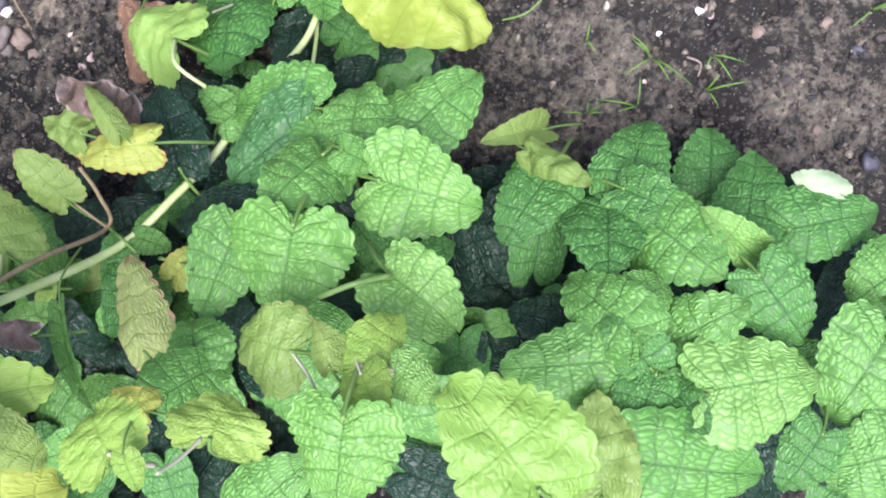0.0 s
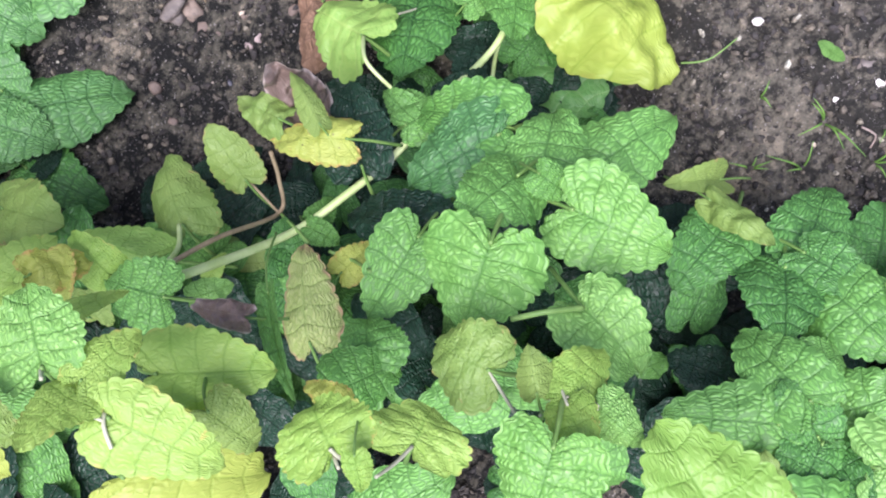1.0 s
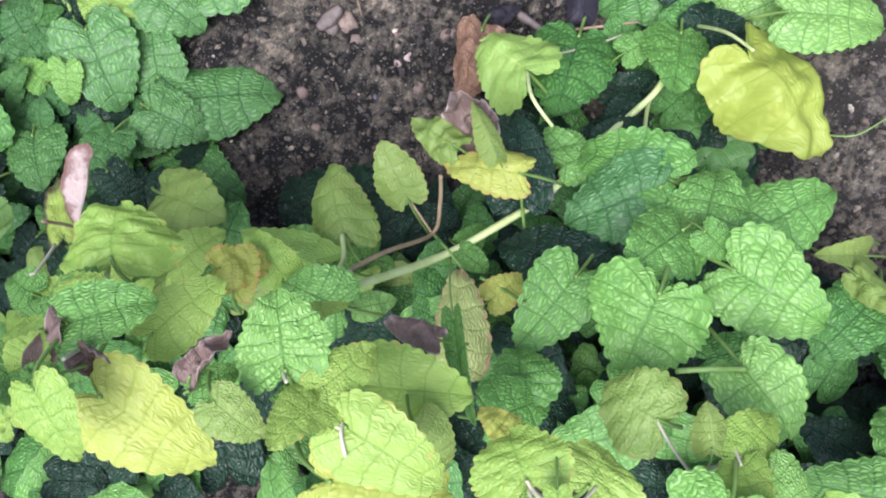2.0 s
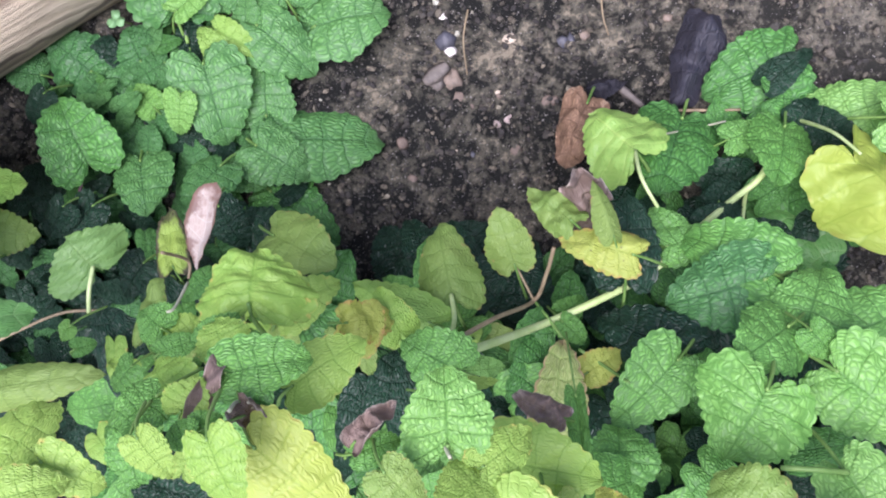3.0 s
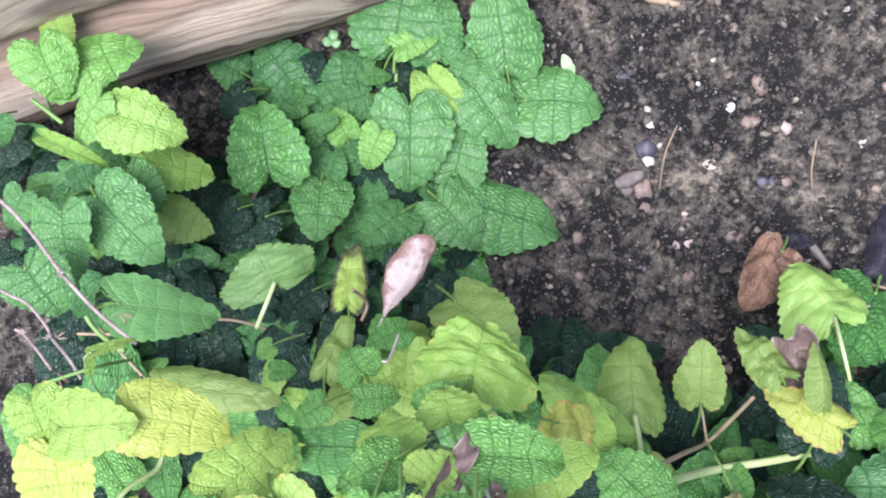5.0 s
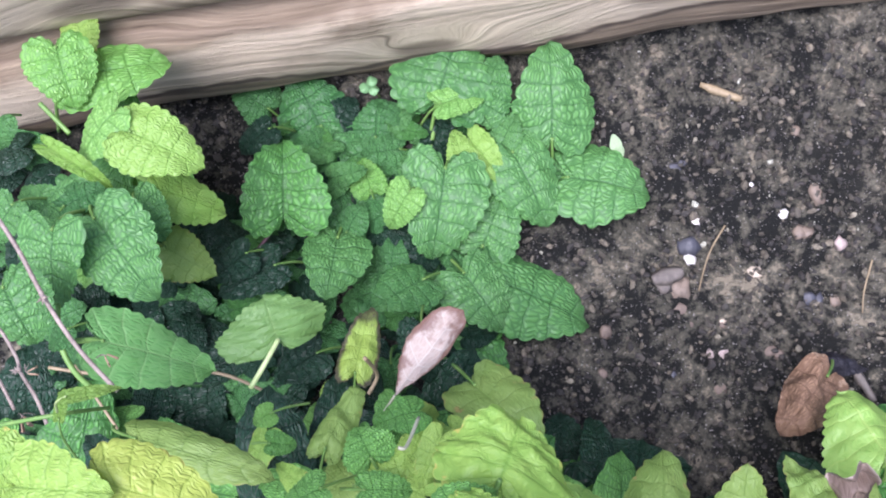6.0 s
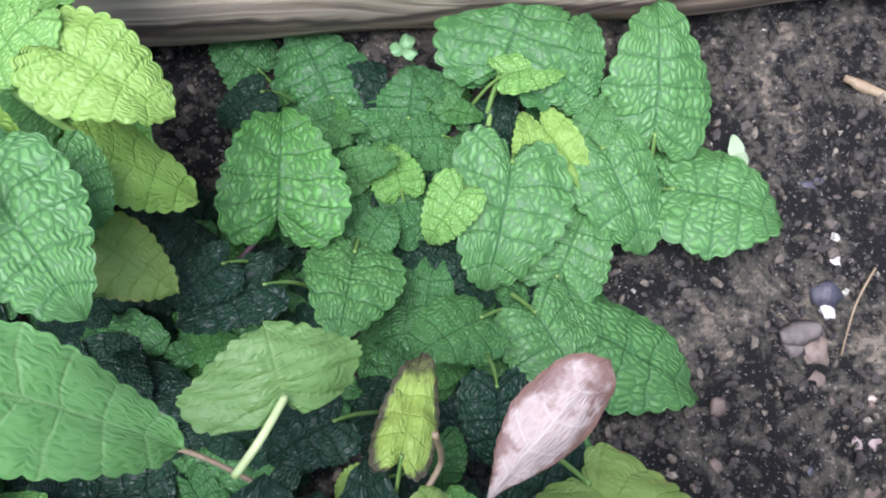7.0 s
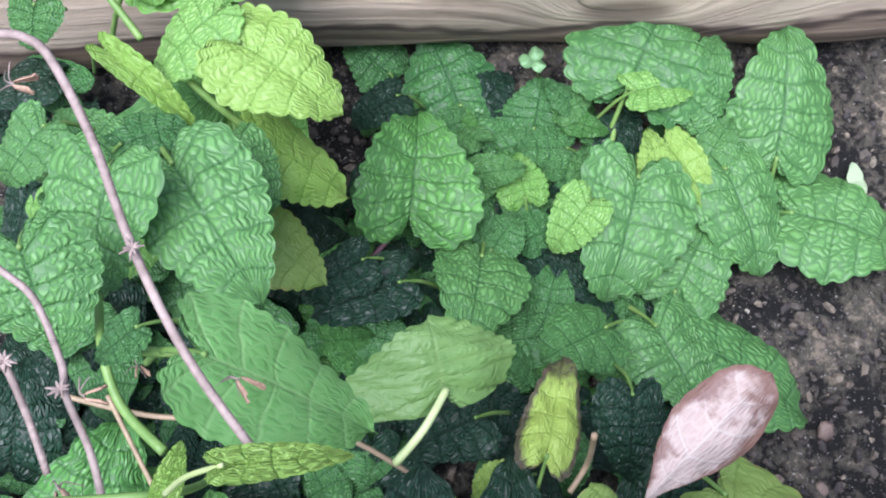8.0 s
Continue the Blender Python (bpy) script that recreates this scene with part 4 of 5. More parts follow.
leaf(front_plant, "Z", (-0.2256, -0.0468, 0.1136), (-0.2189, -0.0147, 0.0989), 0.0205, curl=0.6, fold=0.05, cup=0.0, roll=5, arc=0.9, crumple=0.2)
leaf(left_plant, "V", (-0.3169, 0.0485, 0.1171), (-0.2901, 0.0406, 0.0886), 0.0250, curl=0.4, fold=-0.1, cup=0.3, roll=4)
leaf(left_plant, "V", (-0.319, 0.0666, 0.1448), (-0.2893, 0.051, 0.13), 0.0313, curl=0.47, fold=0.07, cup=0.16, roll=2)
leaf(left_plant, "L", (-0.3267, 0.0771, 0.145), (-0.3479, 0.059, 0.1308), 0.0222, curl=0.51, fold=0.07, cup=0.31, roll=9)
leaf(left_plant, "V", (-0.3585, 0.0633, 0.143), (-0.333, 0.0455, 0.1276), 0.0088, curl=0.5, fold=0.8, cup=0.22, roll=7)
leaf(left_plant, "R", (-0.3522, 0.0361, 0.1372), (-0.3339, 0.0436, 0.1344), 0.0186, curl=0.6, fold=0.07, cup=0.17, roll=-10)
leaf(left_plant, "T", (-0.3542, 0.0335, 0.1348), (-0.3744, 0.0472, 0.1336), 0.0192, curl=0.57, fold=0.1, cup=0.15, roll=-3)
leaf(left_plant, "T", (-0.3451, 0.0162, 0.1655), (-0.3499, -0.0135, 0.1464), 0.0297, curl=0.51, fold=0.17, cup=0.14, roll=10)
leaf(left_plant, "T", (-0.3327, 0.0245, 0.1511), (-0.3055, -0.0134, 0.1455), 0.0253, curl=0.57, fold=0.15, cup=0.24, roll=7, lobe=0.15)
leaf(left_plant, "T", (-0.3211, 0.0376, 0.1324), (-0.3105, 0.0208, 0.1207), 0.0212, curl=0.69, fold=0.13, cup=0.24, roll=4)
leaf(left_plant, "O", (-0.3172, 0.0229, 0.1014), (-0.2957, 0.0091, 0.0894), 0.0248, curl=0.7, fold=-0.2, cup=0.32, roll=9)
leaf(left_plant, "T", (-0.3561, -0.0119, 0.1837), (-0.348, -0.0332, 0.1695), 0.0286, curl=0.56, fold=0.07, cup=0.17, roll=4)
leaf(left_plant, "T", (-0.3682, 0.0326, 0.1548), (-0.3799, 0.0187, 0.145), 0.0172, curl=0.64, fold=0.21, cup=0.36, roll=-5)
leaf(left_plant, "T", (-0.3815, 0.0771, 0.1443), (-0.3825, 0.066, 0.1369), 0.0152, curl=0.47, fold=0.07, cup=0.16, roll=4)
leaf(left_plant, "D", (-0.2700, 0.0497, 0.0454), (-0.2683, 0.0921, 0.0486), 0.0430, curl=0.7, fold=0.45, cup=0.1, roll=7, stemless=True)
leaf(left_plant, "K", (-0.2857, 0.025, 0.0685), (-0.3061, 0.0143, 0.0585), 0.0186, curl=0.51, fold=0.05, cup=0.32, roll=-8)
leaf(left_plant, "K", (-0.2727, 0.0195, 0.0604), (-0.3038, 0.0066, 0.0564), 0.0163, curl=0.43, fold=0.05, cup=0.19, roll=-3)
leaf(front_plant, "V", (-0.2816, -0.0717, 0.2948), (-0.2677, -0.0696, 0.2895), 0.0040, curl=0.2, fold=0.05, cup=0.1, roll=0.0, stem="pale")
leaf(front_plant, "W", (-0.2839, -0.1036, 0.3242), (-0.2862, -0.1282, 0.3144), 0.0237, curl=0.55, fold=0.12, cup=0.16, roll=2, stemless=True)
leaf(front_plant, "W", (-0.2575, -0.097, 0.3269), (-0.2335, -0.1085, 0.312), 0.0198, curl=0.73, fold=0.1, cup=0.26, roll=-8)
leaf(front_plant, "Y", (-0.2804, -0.0963, 0.3254), (-0.2543, -0.0998, 0.3302), 0.0145, curl=0.5, fold=0.15, cup=0.13, roll=8, stemless=True)
leaf(front_plant, "O", (-0.2975, -0.0763, 0.1954), (-0.2451, -0.095, 0.1966), 0.0219, curl=0.72, fold=0.04, cup=0.38, roll=-3, arc=0.7, crumple=0.15)
leaf(front_plant, "Y", (-0.2412, -0.1239, 0.3084), (-0.2235, -0.1101, 0.288), 0.0223, curl=0.67, fold=0.17, cup=0.19, roll=4)
leaf(front_plant, "Y", (-0.2227, -0.1291, 0.3153), (-0.2107, -0.1452, 0.3067), 0.0159, curl=0.63, fold=0.18, cup=0.18, roll=5)
leaf(front_plant, "Y", (-0.2355, -0.1341, 0.3274), (-0.215, -0.1388, 0.3183), 0.0150, curl=0.74, fold=0.15, cup=0.26, roll=-8)
leaf(front_plant, "Y", (-0.243, -0.1329, 0.3186), (-0.2605, -0.1296, 0.3162), 0.0139, curl=0.57, fold=0.09, cup=0.32, roll=4)
leaf(front_plant, "W", (-0.2674, -0.1336, 0.322), (-0.2628, -0.1198, 0.3198), 0.0116, curl=0.6, fold=0.06, cup=0.29, roll=3)
leaf(front_plant, "Y", (-0.2879, -0.087, 0.3266), (-0.2858, -0.1035, 0.3195), 0.0171, curl=0.46, fold=0.2, cup=0.3, roll=-8, stemless=True)
leaf(front_plant, "G", (-0.1896, -0.1244, 0.2911), (-0.2082, -0.1307, 0.2989), 0.0167, curl=0.73, fold=0.05, cup=0.2, roll=4)
leaf(front_plant, "G", (-0.1954, -0.1355, 0.312), (-0.2009, -0.15, 0.3065), 0.0167, curl=0.61, fold=0.13, cup=0.29, roll=-1)
leaf(front_plant, "Y", (-0.1837, -0.1376, 0.3308), (-0.1815, -0.1525, 0.3246), 0.0128, curl=0.51, fold=0.06, cup=0.12, roll=4)
leaf(front_plant, "Y", (-0.1739, -0.1148, 0.2509), (-0.1735, -0.1039, 0.2481), 0.0229, curl=1.5, fold=0.13, cup=0.32, roll=-3)
leaf(front_plant, "G", (-0.1708, -0.1153, 0.2493), (-0.1598, -0.1186, 0.245), 0.0117, curl=0.49, fold=0.1, cup=0.36, roll=-9)
leaf(front_plant, "Y", (-0.1929, -0.1219, 0.2704), (-0.1975, -0.1106, 0.261), 0.0255, curl=1.15, fold=0.07, cup=0.33, roll=-3)
leaf(front_plant, "L", (-0.2421, -0.0727, 0.2172), (-0.2488, -0.0757, 0.2156), 0.0085, curl=0.52, fold=0.1, cup=0.26, roll=5)
leaf(front_plant, "G", (-0.2414, -0.0834, 0.2224), (-0.2328, -0.0847, 0.2194), 0.0083, curl=0.52, fold=0.19, cup=0.13, roll=-5)
leaf(front_plant, "G", (-0.2265, -0.0994, 0.213), (-0.2399, -0.1044, 0.2101), 0.0130, curl=0.43, fold=0.04, cup=0.33, roll=5)
leaf(front_plant, "Y", (-0.2077, -0.096, 0.2072), (-0.1941, -0.0921, 0.2034), 0.0171, curl=0.46, fold=0.06, cup=0.22, roll=5)
leaf(front_plant, "G", (-0.2103, -0.101, 0.2184), (-0.1945, -0.1027, 0.2132), 0.0128, curl=0.69, fold=0.17, cup=0.28, roll=-7)
leaf(front_plant, "O", (-0.2298, -0.0834, 0.178), (-0.2177, -0.0596, 0.1599), 0.0160, curl=0.54, fold=0.06, cup=0.26, roll=1, arc=0.9, crumple=0.3)
leaf(back_plant, "R", (-0.251, 0.1107, 0.0224), (-0.2652, 0.1419, 0.0243), 0.0401, curl=0.47, fold=0.07, cup=0.33, roll=-9)
leaf(back_plant, "R", (-0.282, 0.1248, 0.0218), (-0.3016, 0.1373, 0.0253), 0.0266, curl=0.68, fold=0.2, cup=0.38, roll=-2)
leaf(back_plant, "K", (-0.2426, 0.1097, 0.0213), (-0.2308, 0.1276, 0.0213), 0.0202, curl=0.59, fold=0.05, cup=0.29, roll=10)
leaf(back_plant, "R", (-0.2194, 0.1018, 0.0206), (-0.2163, 0.1229, 0.0256), 0.0236, curl=0.64, fold=0.08, cup=0.36, roll=0)
leaf(back_plant, "R", (-0.1888, 0.1201, 0.0266), (-0.2027, 0.121, 0.0229), 0.0198, curl=1.15, fold=0.17, cup=0.1, roll=5)
leaf(back_plant, "T", (-0.1814, 0.1151, 0.0375), (-0.1652, 0.1536, 0.0405), 0.0543, curl=0.63, fold=0.12, cup=0.26, roll=-1)
leaf(back_plant, "L", (-0.1796, 0.1111, 0.0393), (-0.1533, 0.1174, 0.035), 0.0222, curl=0.47, fold=0.13, cup=0.11, roll=0)
leaf(back_plant, "T", (-0.1593, 0.1076, 0.0314), (-0.1441, 0.1356, 0.0424), 0.0294, curl=0.63, fold=0.11, cup=0.27, roll=9)
leaf(back_plant, "T", (-0.1177, 0.0906, 0.0231), (-0.1157, 0.1432, 0.0405), 0.0430, curl=0.71, fold=0.05, cup=0.34, roll=2)
leaf(back_plant, "T", (-0.1493, 0.0853, 0.0245), (-0.1369, 0.1051, 0.0285), 0.0184, curl=0.42, fold=0.09, cup=0.17, roll=-8)
leaf(back_plant, "V", (-0.1698, 0.0771, 0.0303), (-0.1739, 0.0975, 0.0319), 0.0121, curl=0.59, fold=0.21, cup=0.2, roll=7)
leaf(back_plant, "V", (-0.1652, 0.0924, 0.0286), (-0.146, 0.064, 0.0225), 0.0168, curl=0.64, fold=0.6, cup=0.36, roll=2)
leaf(back_plant, "T", (-0.1409, 0.0822, 0.0277), (-0.1245, 0.0416, 0.0106), 0.0363, curl=0.72, fold=0.16, cup=0.32, roll=-3)
leaf(back_plant, "T", (-0.1097, 0.0691, 0.0145), (-0.0635, 0.0554, 0.0084), 0.0450, curl=0.68, fold=0.21, cup=0.36, roll=-1)
leaf(back_plant, "T", (-0.1798, 0.0723, 0.0391), (-0.1915, 0.0248, 0.0214), 0.0440, curl=0.66, fold=0.12, cup=0.13, roll=-9)
leaf(back_plant, "L", (-0.2005, 0.0590, 0.0441), (-0.2140, 0.0422, 0.0317), 0.0206, curl=0.43, fold=0.06, cup=0.15, roll=0)
leaf(back_plant, "T", (-0.1622, 0.0318, 0.0198), (-0.1470, 0.0634, 0.0198), 0.0358, curl=0.64, fold=0.13, cup=0.23, roll=3)
leaf(back_plant, "T", (-0.1960, 0.0087, 0.0460), (-0.2220, -0.0084, 0.0621), 0.0264, curl=0.51, fold=0.11, cup=0.33, roll=-2)
leaf(back_plant, "T", (-0.1955, 0.0073, 0.0294), (-0.1779, -0.0087, 0.0176), 0.0194, curl=0.46, fold=0.2, cup=0.32, roll=-3)
leaf(back_plant, "T", (-0.1737, 0.0134, 0.0324), (-0.1555, -0.0176, 0.0211), 0.0351, curl=0.53, fold=0.13, cup=0.28, roll=-6)
leaf(back_plant, "T", (-0.1567, 0.0109, 0.0220), (-0.1052, -0.0152, -0.0023), 0.0342, curl=0.4, fold=0.06, cup=0.33, roll=-7)
leaf(back_plant, "T", (-0.2417, 0.0374, 0.0386), (-0.2473, -0.0002, 0.0532), 0.0332, curl=0.56, fold=0.06, cup=0.16, roll=-7)
leaf(back_plant, "L", (-0.2234, 0.0683, 0.0241), (-0.2278, 0.087, 0.0256), 0.0191, curl=0.54, fold=0.05, cup=0.11, roll=-8)
leaf(back_plant, "R", (-0.2375, 0.043, 0.0309), (-0.2268, 0.058, 0.0313), 0.0176, curl=0.46, fold=0.12, cup=0.12, roll=-10)
leaf(back_plant, "R", (-0.2058, 0.0925, 0.0214), (-0.2286, 0.0899, 0.0236), 0.0180, curl=0.56, fold=0.1, cup=0.31, roll=-9)
leaf(back_plant, "T", (-0.2003, 0.0729, 0.0258), (-0.2002, 0.09, 0.0272), 0.0121, curl=0.54, fold=0.1, cup=0.11, roll=9)
leaf(back_plant, "R", (-0.2421, 0.1073, 0.0213), (-0.2598, 0.0815, 0.0227), 0.0268, curl=0.48, fold=0.04, cup=0.24, roll=-7)
leaf(back_plant, "K", (-0.2773, 0.103, 0.0433), (-0.2956, 0.093, 0.0339), 0.0170, curl=0.62, fold=0.05, cup=0.14, roll=-9)
leaf(back_plant, "K", (-0.1956, -0.0247, 0.0909), (-0.1955, -0.0496, 0.0767), 0.0203, curl=0.65, fold=0.05, cup=0.34, roll=-1)
leaf(back_plant, "K", (-0.2459, -0.0341, 0.0961), (-0.2667, -0.044, 0.0874), 0.0215, curl=0.73, fold=0.05, cup=0.17, roll=-5)
leaf(back_plant, "R", (-0.2138, -0.0377, 0.0643), (-0.2127, -0.0546, 0.0547), 0.0177, curl=0.69, fold=0.15, cup=0.2, roll=-8)
leaf(back_plant, "Y", (-0.2352, -0.0525, 0.0943), (-0.2462, -0.0568, 0.0899), 0.0142, curl=0.64, fold=0.21, cup=0.28, roll=-10)
leaf(back_plant, "K", (-0.3226, -0.0011, 0.1118), (-0.3288, -0.0119, 0.1046), 0.0131, curl=0.41, fold=0.05, cup=0.15, roll=-9)
leaf(back_plant, "R", (-0.3207, -0.0348, 0.204), (-0.3296, -0.0411, 0.199), 0.0089, curl=0.42, fold=0.15, cup=0.37, roll=-6)
leaf(back_plant, "K", (-0.1871, 0.0937, 0.0201), (-0.1767, 0.1126, 0.0212), 0.0197, curl=0.74, fold=0.05, cup=0.34, roll=8)
leaf(top_plant, "S", (0.0219, -0.0983, 0.0647), (0.0113, -0.0661, 0.0437), 0.0446, curl=0.73, fold=-0.35, cup=0.3, roll=2, crumple=0.1)
leaf(top_plant, "N", (0.0168, -0.0558, 0.0168), (-0.013, -0.085, 0.0166), 0.0330, curl=0.73, fold=0.04, cup=0.0, roll=7, tooth=0.03, arc=0.8, crumple=0.35)
leaf(top_plant, "D", (0.1339, -0.0865, 0.0095), (0.0813, -0.0814, -0.0007), 0.0481, curl=0.44, fold=0.1, cup=0.2, roll=4)
leaf(top_plant, "L", (0.1322, -0.13, 0.0129), (0.1792, -0.1386, 0.018), 0.0380, curl=0.72, fold=0.05, cup=0.32, roll=5)
leaf(top_plant, "L", (0.1595, -0.1481, 0.0459), (0.2019, -0.1823, 0.0262), 0.0253, curl=0.69, fold=0.13, cup=0.38, roll=-3)
leaf(top_plant, "D", (0.0616, -0.0909, 0.019), (0.0231, -0.1274, 0.051), 0.0480, curl=0.55, fold=0.07, cup=0.33, roll=0)
leaf(top_plant, "G", (0.0767, -0.1157, 0.0347), (0.1014, -0.1186, 0.0262), 0.0179, curl=0.49, fold=0.05, cup=0.32, roll=2)
leaf(top_plant, "G", (0.1074, -0.124, 0.0336), (0.0801, -0.1525, 0.0598), 0.0253, curl=0.65, fold=0.1, cup=0.25, roll=-7)
leaf(top_plant, "K", (0.0535, -0.145, 0.0428), (0.0695, -0.1346, 0.0376), 0.0170, curl=0.65, fold=0.05, cup=0.24, roll=5)
leaf(top_plant, "W", (0.1238, -0.1575, 0.0742), (0.1285, -0.2240, 0.0547), 0.0600, curl=0.7, fold=-0.35, cup=0.15, roll=-10.0, tooth=0.05, arc=0.6, stem="pale", crumple=0.25)
leaf(top_plant, "H", (0.0919, -0.1657, 0.0126), (0.0928, -0.2091, 0.0271), 0.0501, curl=0.62, fold=0.2, cup=0.36, roll=-1)
leaf(top_plant, "G", (0.0153, -0.1535, 0.0835), (0.0133, -0.1323, 0.0802), 0.0146, curl=0.71, fold=0.17, cup=0.2, roll=-3)
leaf(top_plant, "G", (0.0108, -0.155, 0.0913), (0.0378, -0.1611, 0.0815), 0.0133, curl=0.43, fold=0.1, cup=0.39, roll=-8)
leaf(top_plant, "K", (0.0364, -0.1542, 0.0614), (0.0608, -0.1544, 0.0532), 0.0176, curl=0.6, fold=0.05, cup=0.12, roll=3)
leaf(top_plant, "O", (-0.0302, -0.1232, 0.1381), (-0.0409, -0.0988, 0.1203), 0.0223, curl=0.48, fold=0.03, cup=0.15, roll=3, arc=0.9, crumple=0.25)
leaf(top_plant, "O", (-0.0163, -0.1397, 0.1487), (-0.0121, -0.1114, 0.1404), 0.0116, curl=0.6, fold=-0.8, cup=0.17, roll=9)
leaf(top_plant, "B", (-0.0122, -0.1516, 0.1428), (-0.0395, -0.1291, 0.1386), 0.0255, curl=0.48, fold=0.13, cup=0.23, roll=6, arc=0.7, crumple=0.2)
leaf(top_plant, "M", (-0.018, -0.1278, 0.1172), (-0.018, -0.1019, 0.1431), 0.0320, curl=0.61, fold=0.0, cup=0.0, roll=-6, tooth=0.02, arc=1.3, crumple=0.6)
leaf(top_plant, "O", (-0.0643, -0.1287, 0.1155), (-0.0589, -0.1, 0.128), 0.0140, curl=0.46, fold=0.04, cup=0.35, roll=-8)
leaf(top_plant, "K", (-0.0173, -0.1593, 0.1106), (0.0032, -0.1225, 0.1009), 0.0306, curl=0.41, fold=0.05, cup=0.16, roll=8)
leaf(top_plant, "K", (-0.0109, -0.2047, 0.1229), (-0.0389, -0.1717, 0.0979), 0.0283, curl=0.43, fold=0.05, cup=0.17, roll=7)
leaf(top_plant, "G", (-0.0548, -0.1626, 0.0937), (-0.0404, -0.159, 0.0889), 0.0136, curl=0.62, fold=0.15, cup=0.33, roll=7)
leaf(top_plant, "G", (-0.0561, -0.1655, 0.1091), (-0.0508, -0.1806, 0.1035), 0.0126, curl=0.52, fold=0.14, cup=0.23, roll=-8)
leaf(top_plant, "G", (0.0184, -0.1527, 0.0795), (0.0195, -0.1373, 0.0766), 0.0161, curl=0.69, fold=0.14, cup=0.34, roll=-6)
leaf(top_plant, "K", (0.051, -0.1695, 0.0521), (0.0434, -0.1475, 0.0485), 0.0175, curl=0.59, fold=0.05, cup=0.32, roll=-8)
leaf(top_plant, "G", (0.0459, -0.1891, 0.1138), (0.0198, -0.1526, 0.0871), 0.0169, curl=0.52, fold=0.12, cup=0.12, roll=1)
leaf(top_plant, "B", (-0.0564, -0.1932, 0.1177), (-0.0366, -0.1917, 0.1109), 0.0177, curl=0.66, fold=0.1, cup=0.29, roll=2)
leaf(front_plant, "L", (-0.3536, 0.102, 0.1309), (-0.3085, 0.1127, 0.1165), 0.0319, curl=0.47, fold=0.09, cup=0.4, roll=-3)
leaf(front_plant, "L", (-0.3549, 0.1116, 0.1447), (-0.3501, 0.085, 0.1325), 0.0296, curl=0.55, fold=0.04, cup=0.17, roll=-7)
leaf(front_plant, "Y", (-0.3527, 0.1338, 0.128), (-0.3475, 0.1172, 0.12), 0.0193, curl=0.73, fold=0.17, cup=0.36, roll=10)
leaf(front_plant, "V", (-0.2941, -0.0748, 0.2703), (-0.292, -0.0661, 0.2717), 0.0038, curl=0.2, fold=0.2, cup=0.26, roll=-2)

# ---- stems and stalks ----
stem(top_plant, ((-0.1028, -0.1571, 0.1904), (-0.0666, -0.162, 0.1135), (-0.0306, -0.164, 0.1015), (-0.0023, -0.1629, 0.0921), (0.0299, -0.1545, 0.0752), (0.0608, -0.1478, 0.0465), (0.0775, -0.1443, 0.0452), (0.0919, -0.1363, 0.0408)), (0.0021, 0.00207, 0.00204, 0.00201, 0.00199, 0.00196, 0.00193, 0.0019), "pale")
stem(top_plant, ((0.0578, -0.1612, 0.0505), (0.0704, -0.148, 0.033), (0.078, -0.143, 0.036)), (0.0012, 0.0012, 0.0012), "pale")
stem(top_plant, ((-0.102, -0.151, 0.185), (-0.0832, -0.1494, 0.1509), (-0.0644, -0.1494, 0.103), (-0.052, -0.1401, 0.1153), (-0.0434, -0.1315, 0.1338)), (0.0012, 0.00115, 0.0011, 0.00105, 0.001), "brown")
stem(top_plant, ((-0.0644, -0.1494, 0.103), (-0.0642, -0.1377, 0.1085), (-0.0643, -0.1225, 0.1144)), (0.0007, 0.00065, 0.0006), "brown")
stem(top_plant, ((-0.064, -0.1501, 0.1027), (-0.0616, -0.1615, 0.1104), (-0.0599, -0.1724, 0.1164)), (0.0008, 0.0008, 0.0008), "green")
stem(top_plant, ((-0.0552, -0.1813, 0.1148), (-0.048, -0.1936, 0.1187), (-0.0413, -0.2041, 0.1453)), (0.0009, 0.00085, 0.0008), "green")
stem(top_plant, ((0.0225, -0.0996, 0.0636), (0.0156, -0.1168, 0.0862), (0.0167, -0.1355, 0.0806)), (0.0011, 0.00105, 0.001), "pale")
stem(top_plant, ((0.0444, -0.0962, 0.039), (0.0654, -0.0986, 0.0145), (0.0829, -0.1043, 0.0206)), (0.0007, 0.00065, 0.0006), "white")
stem(front_plant, ((-0.1737, -0.0962, 0.2081), (-0.1665, -0.1162, 0.2472), (-0.1601, -0.1366, 0.2893)), (0.0012, 0.0012, 0.0012), "pale")
stem(front_plant, ((-0.0935, -0.1988, 0.3108), (-0.0971, -0.2042, 0.3194), (-0.1, -0.2116, 0.3198)), (0.0007, 0.00065, 0.0006), "white")
stem(front_plant, ((-0.0995, -0.1991, 0.32), (-0.0971, -0.2042, 0.3194)), (0.0007, 0.0006), "white")
stem(front_plant, ((-0.0202, -0.2662, 0.2136), (-0.021, -0.2769, 0.2186), (-0.0203, -0.2872, 0.2354)), (0.0007, 0.00065, 0.0006), "white")
stem(front_plant, ((-0.0103, -0.2822, 0.2289), (-0.0071, -0.2875, 0.2321), (-0.0035, -0.2914, 0.2323)), (0.0007, 0.00065, 0.0006), "white")
stem(front_plant, ((-0.0012, -0.2962, 0.2339), (0.0038, -0.3, 0.2316), (0.0082, -0.2976, 0.2201)), (0.0007, 0.00065, 0.0006), "white")
stem(front_plant, ((-0.0037, -0.2918, 0.2293), (-0.0148, -0.2897, 0.2361), (-0.0288, -0.2916, 0.2384)), (0.0009, 0.0009, 0.0009), "green")
stem(front_plant, ((-0.0673, -0.2506, 0.2718), (-0.0674, -0.2569, 0.2776)), (0.0007, 0.0006), "white")
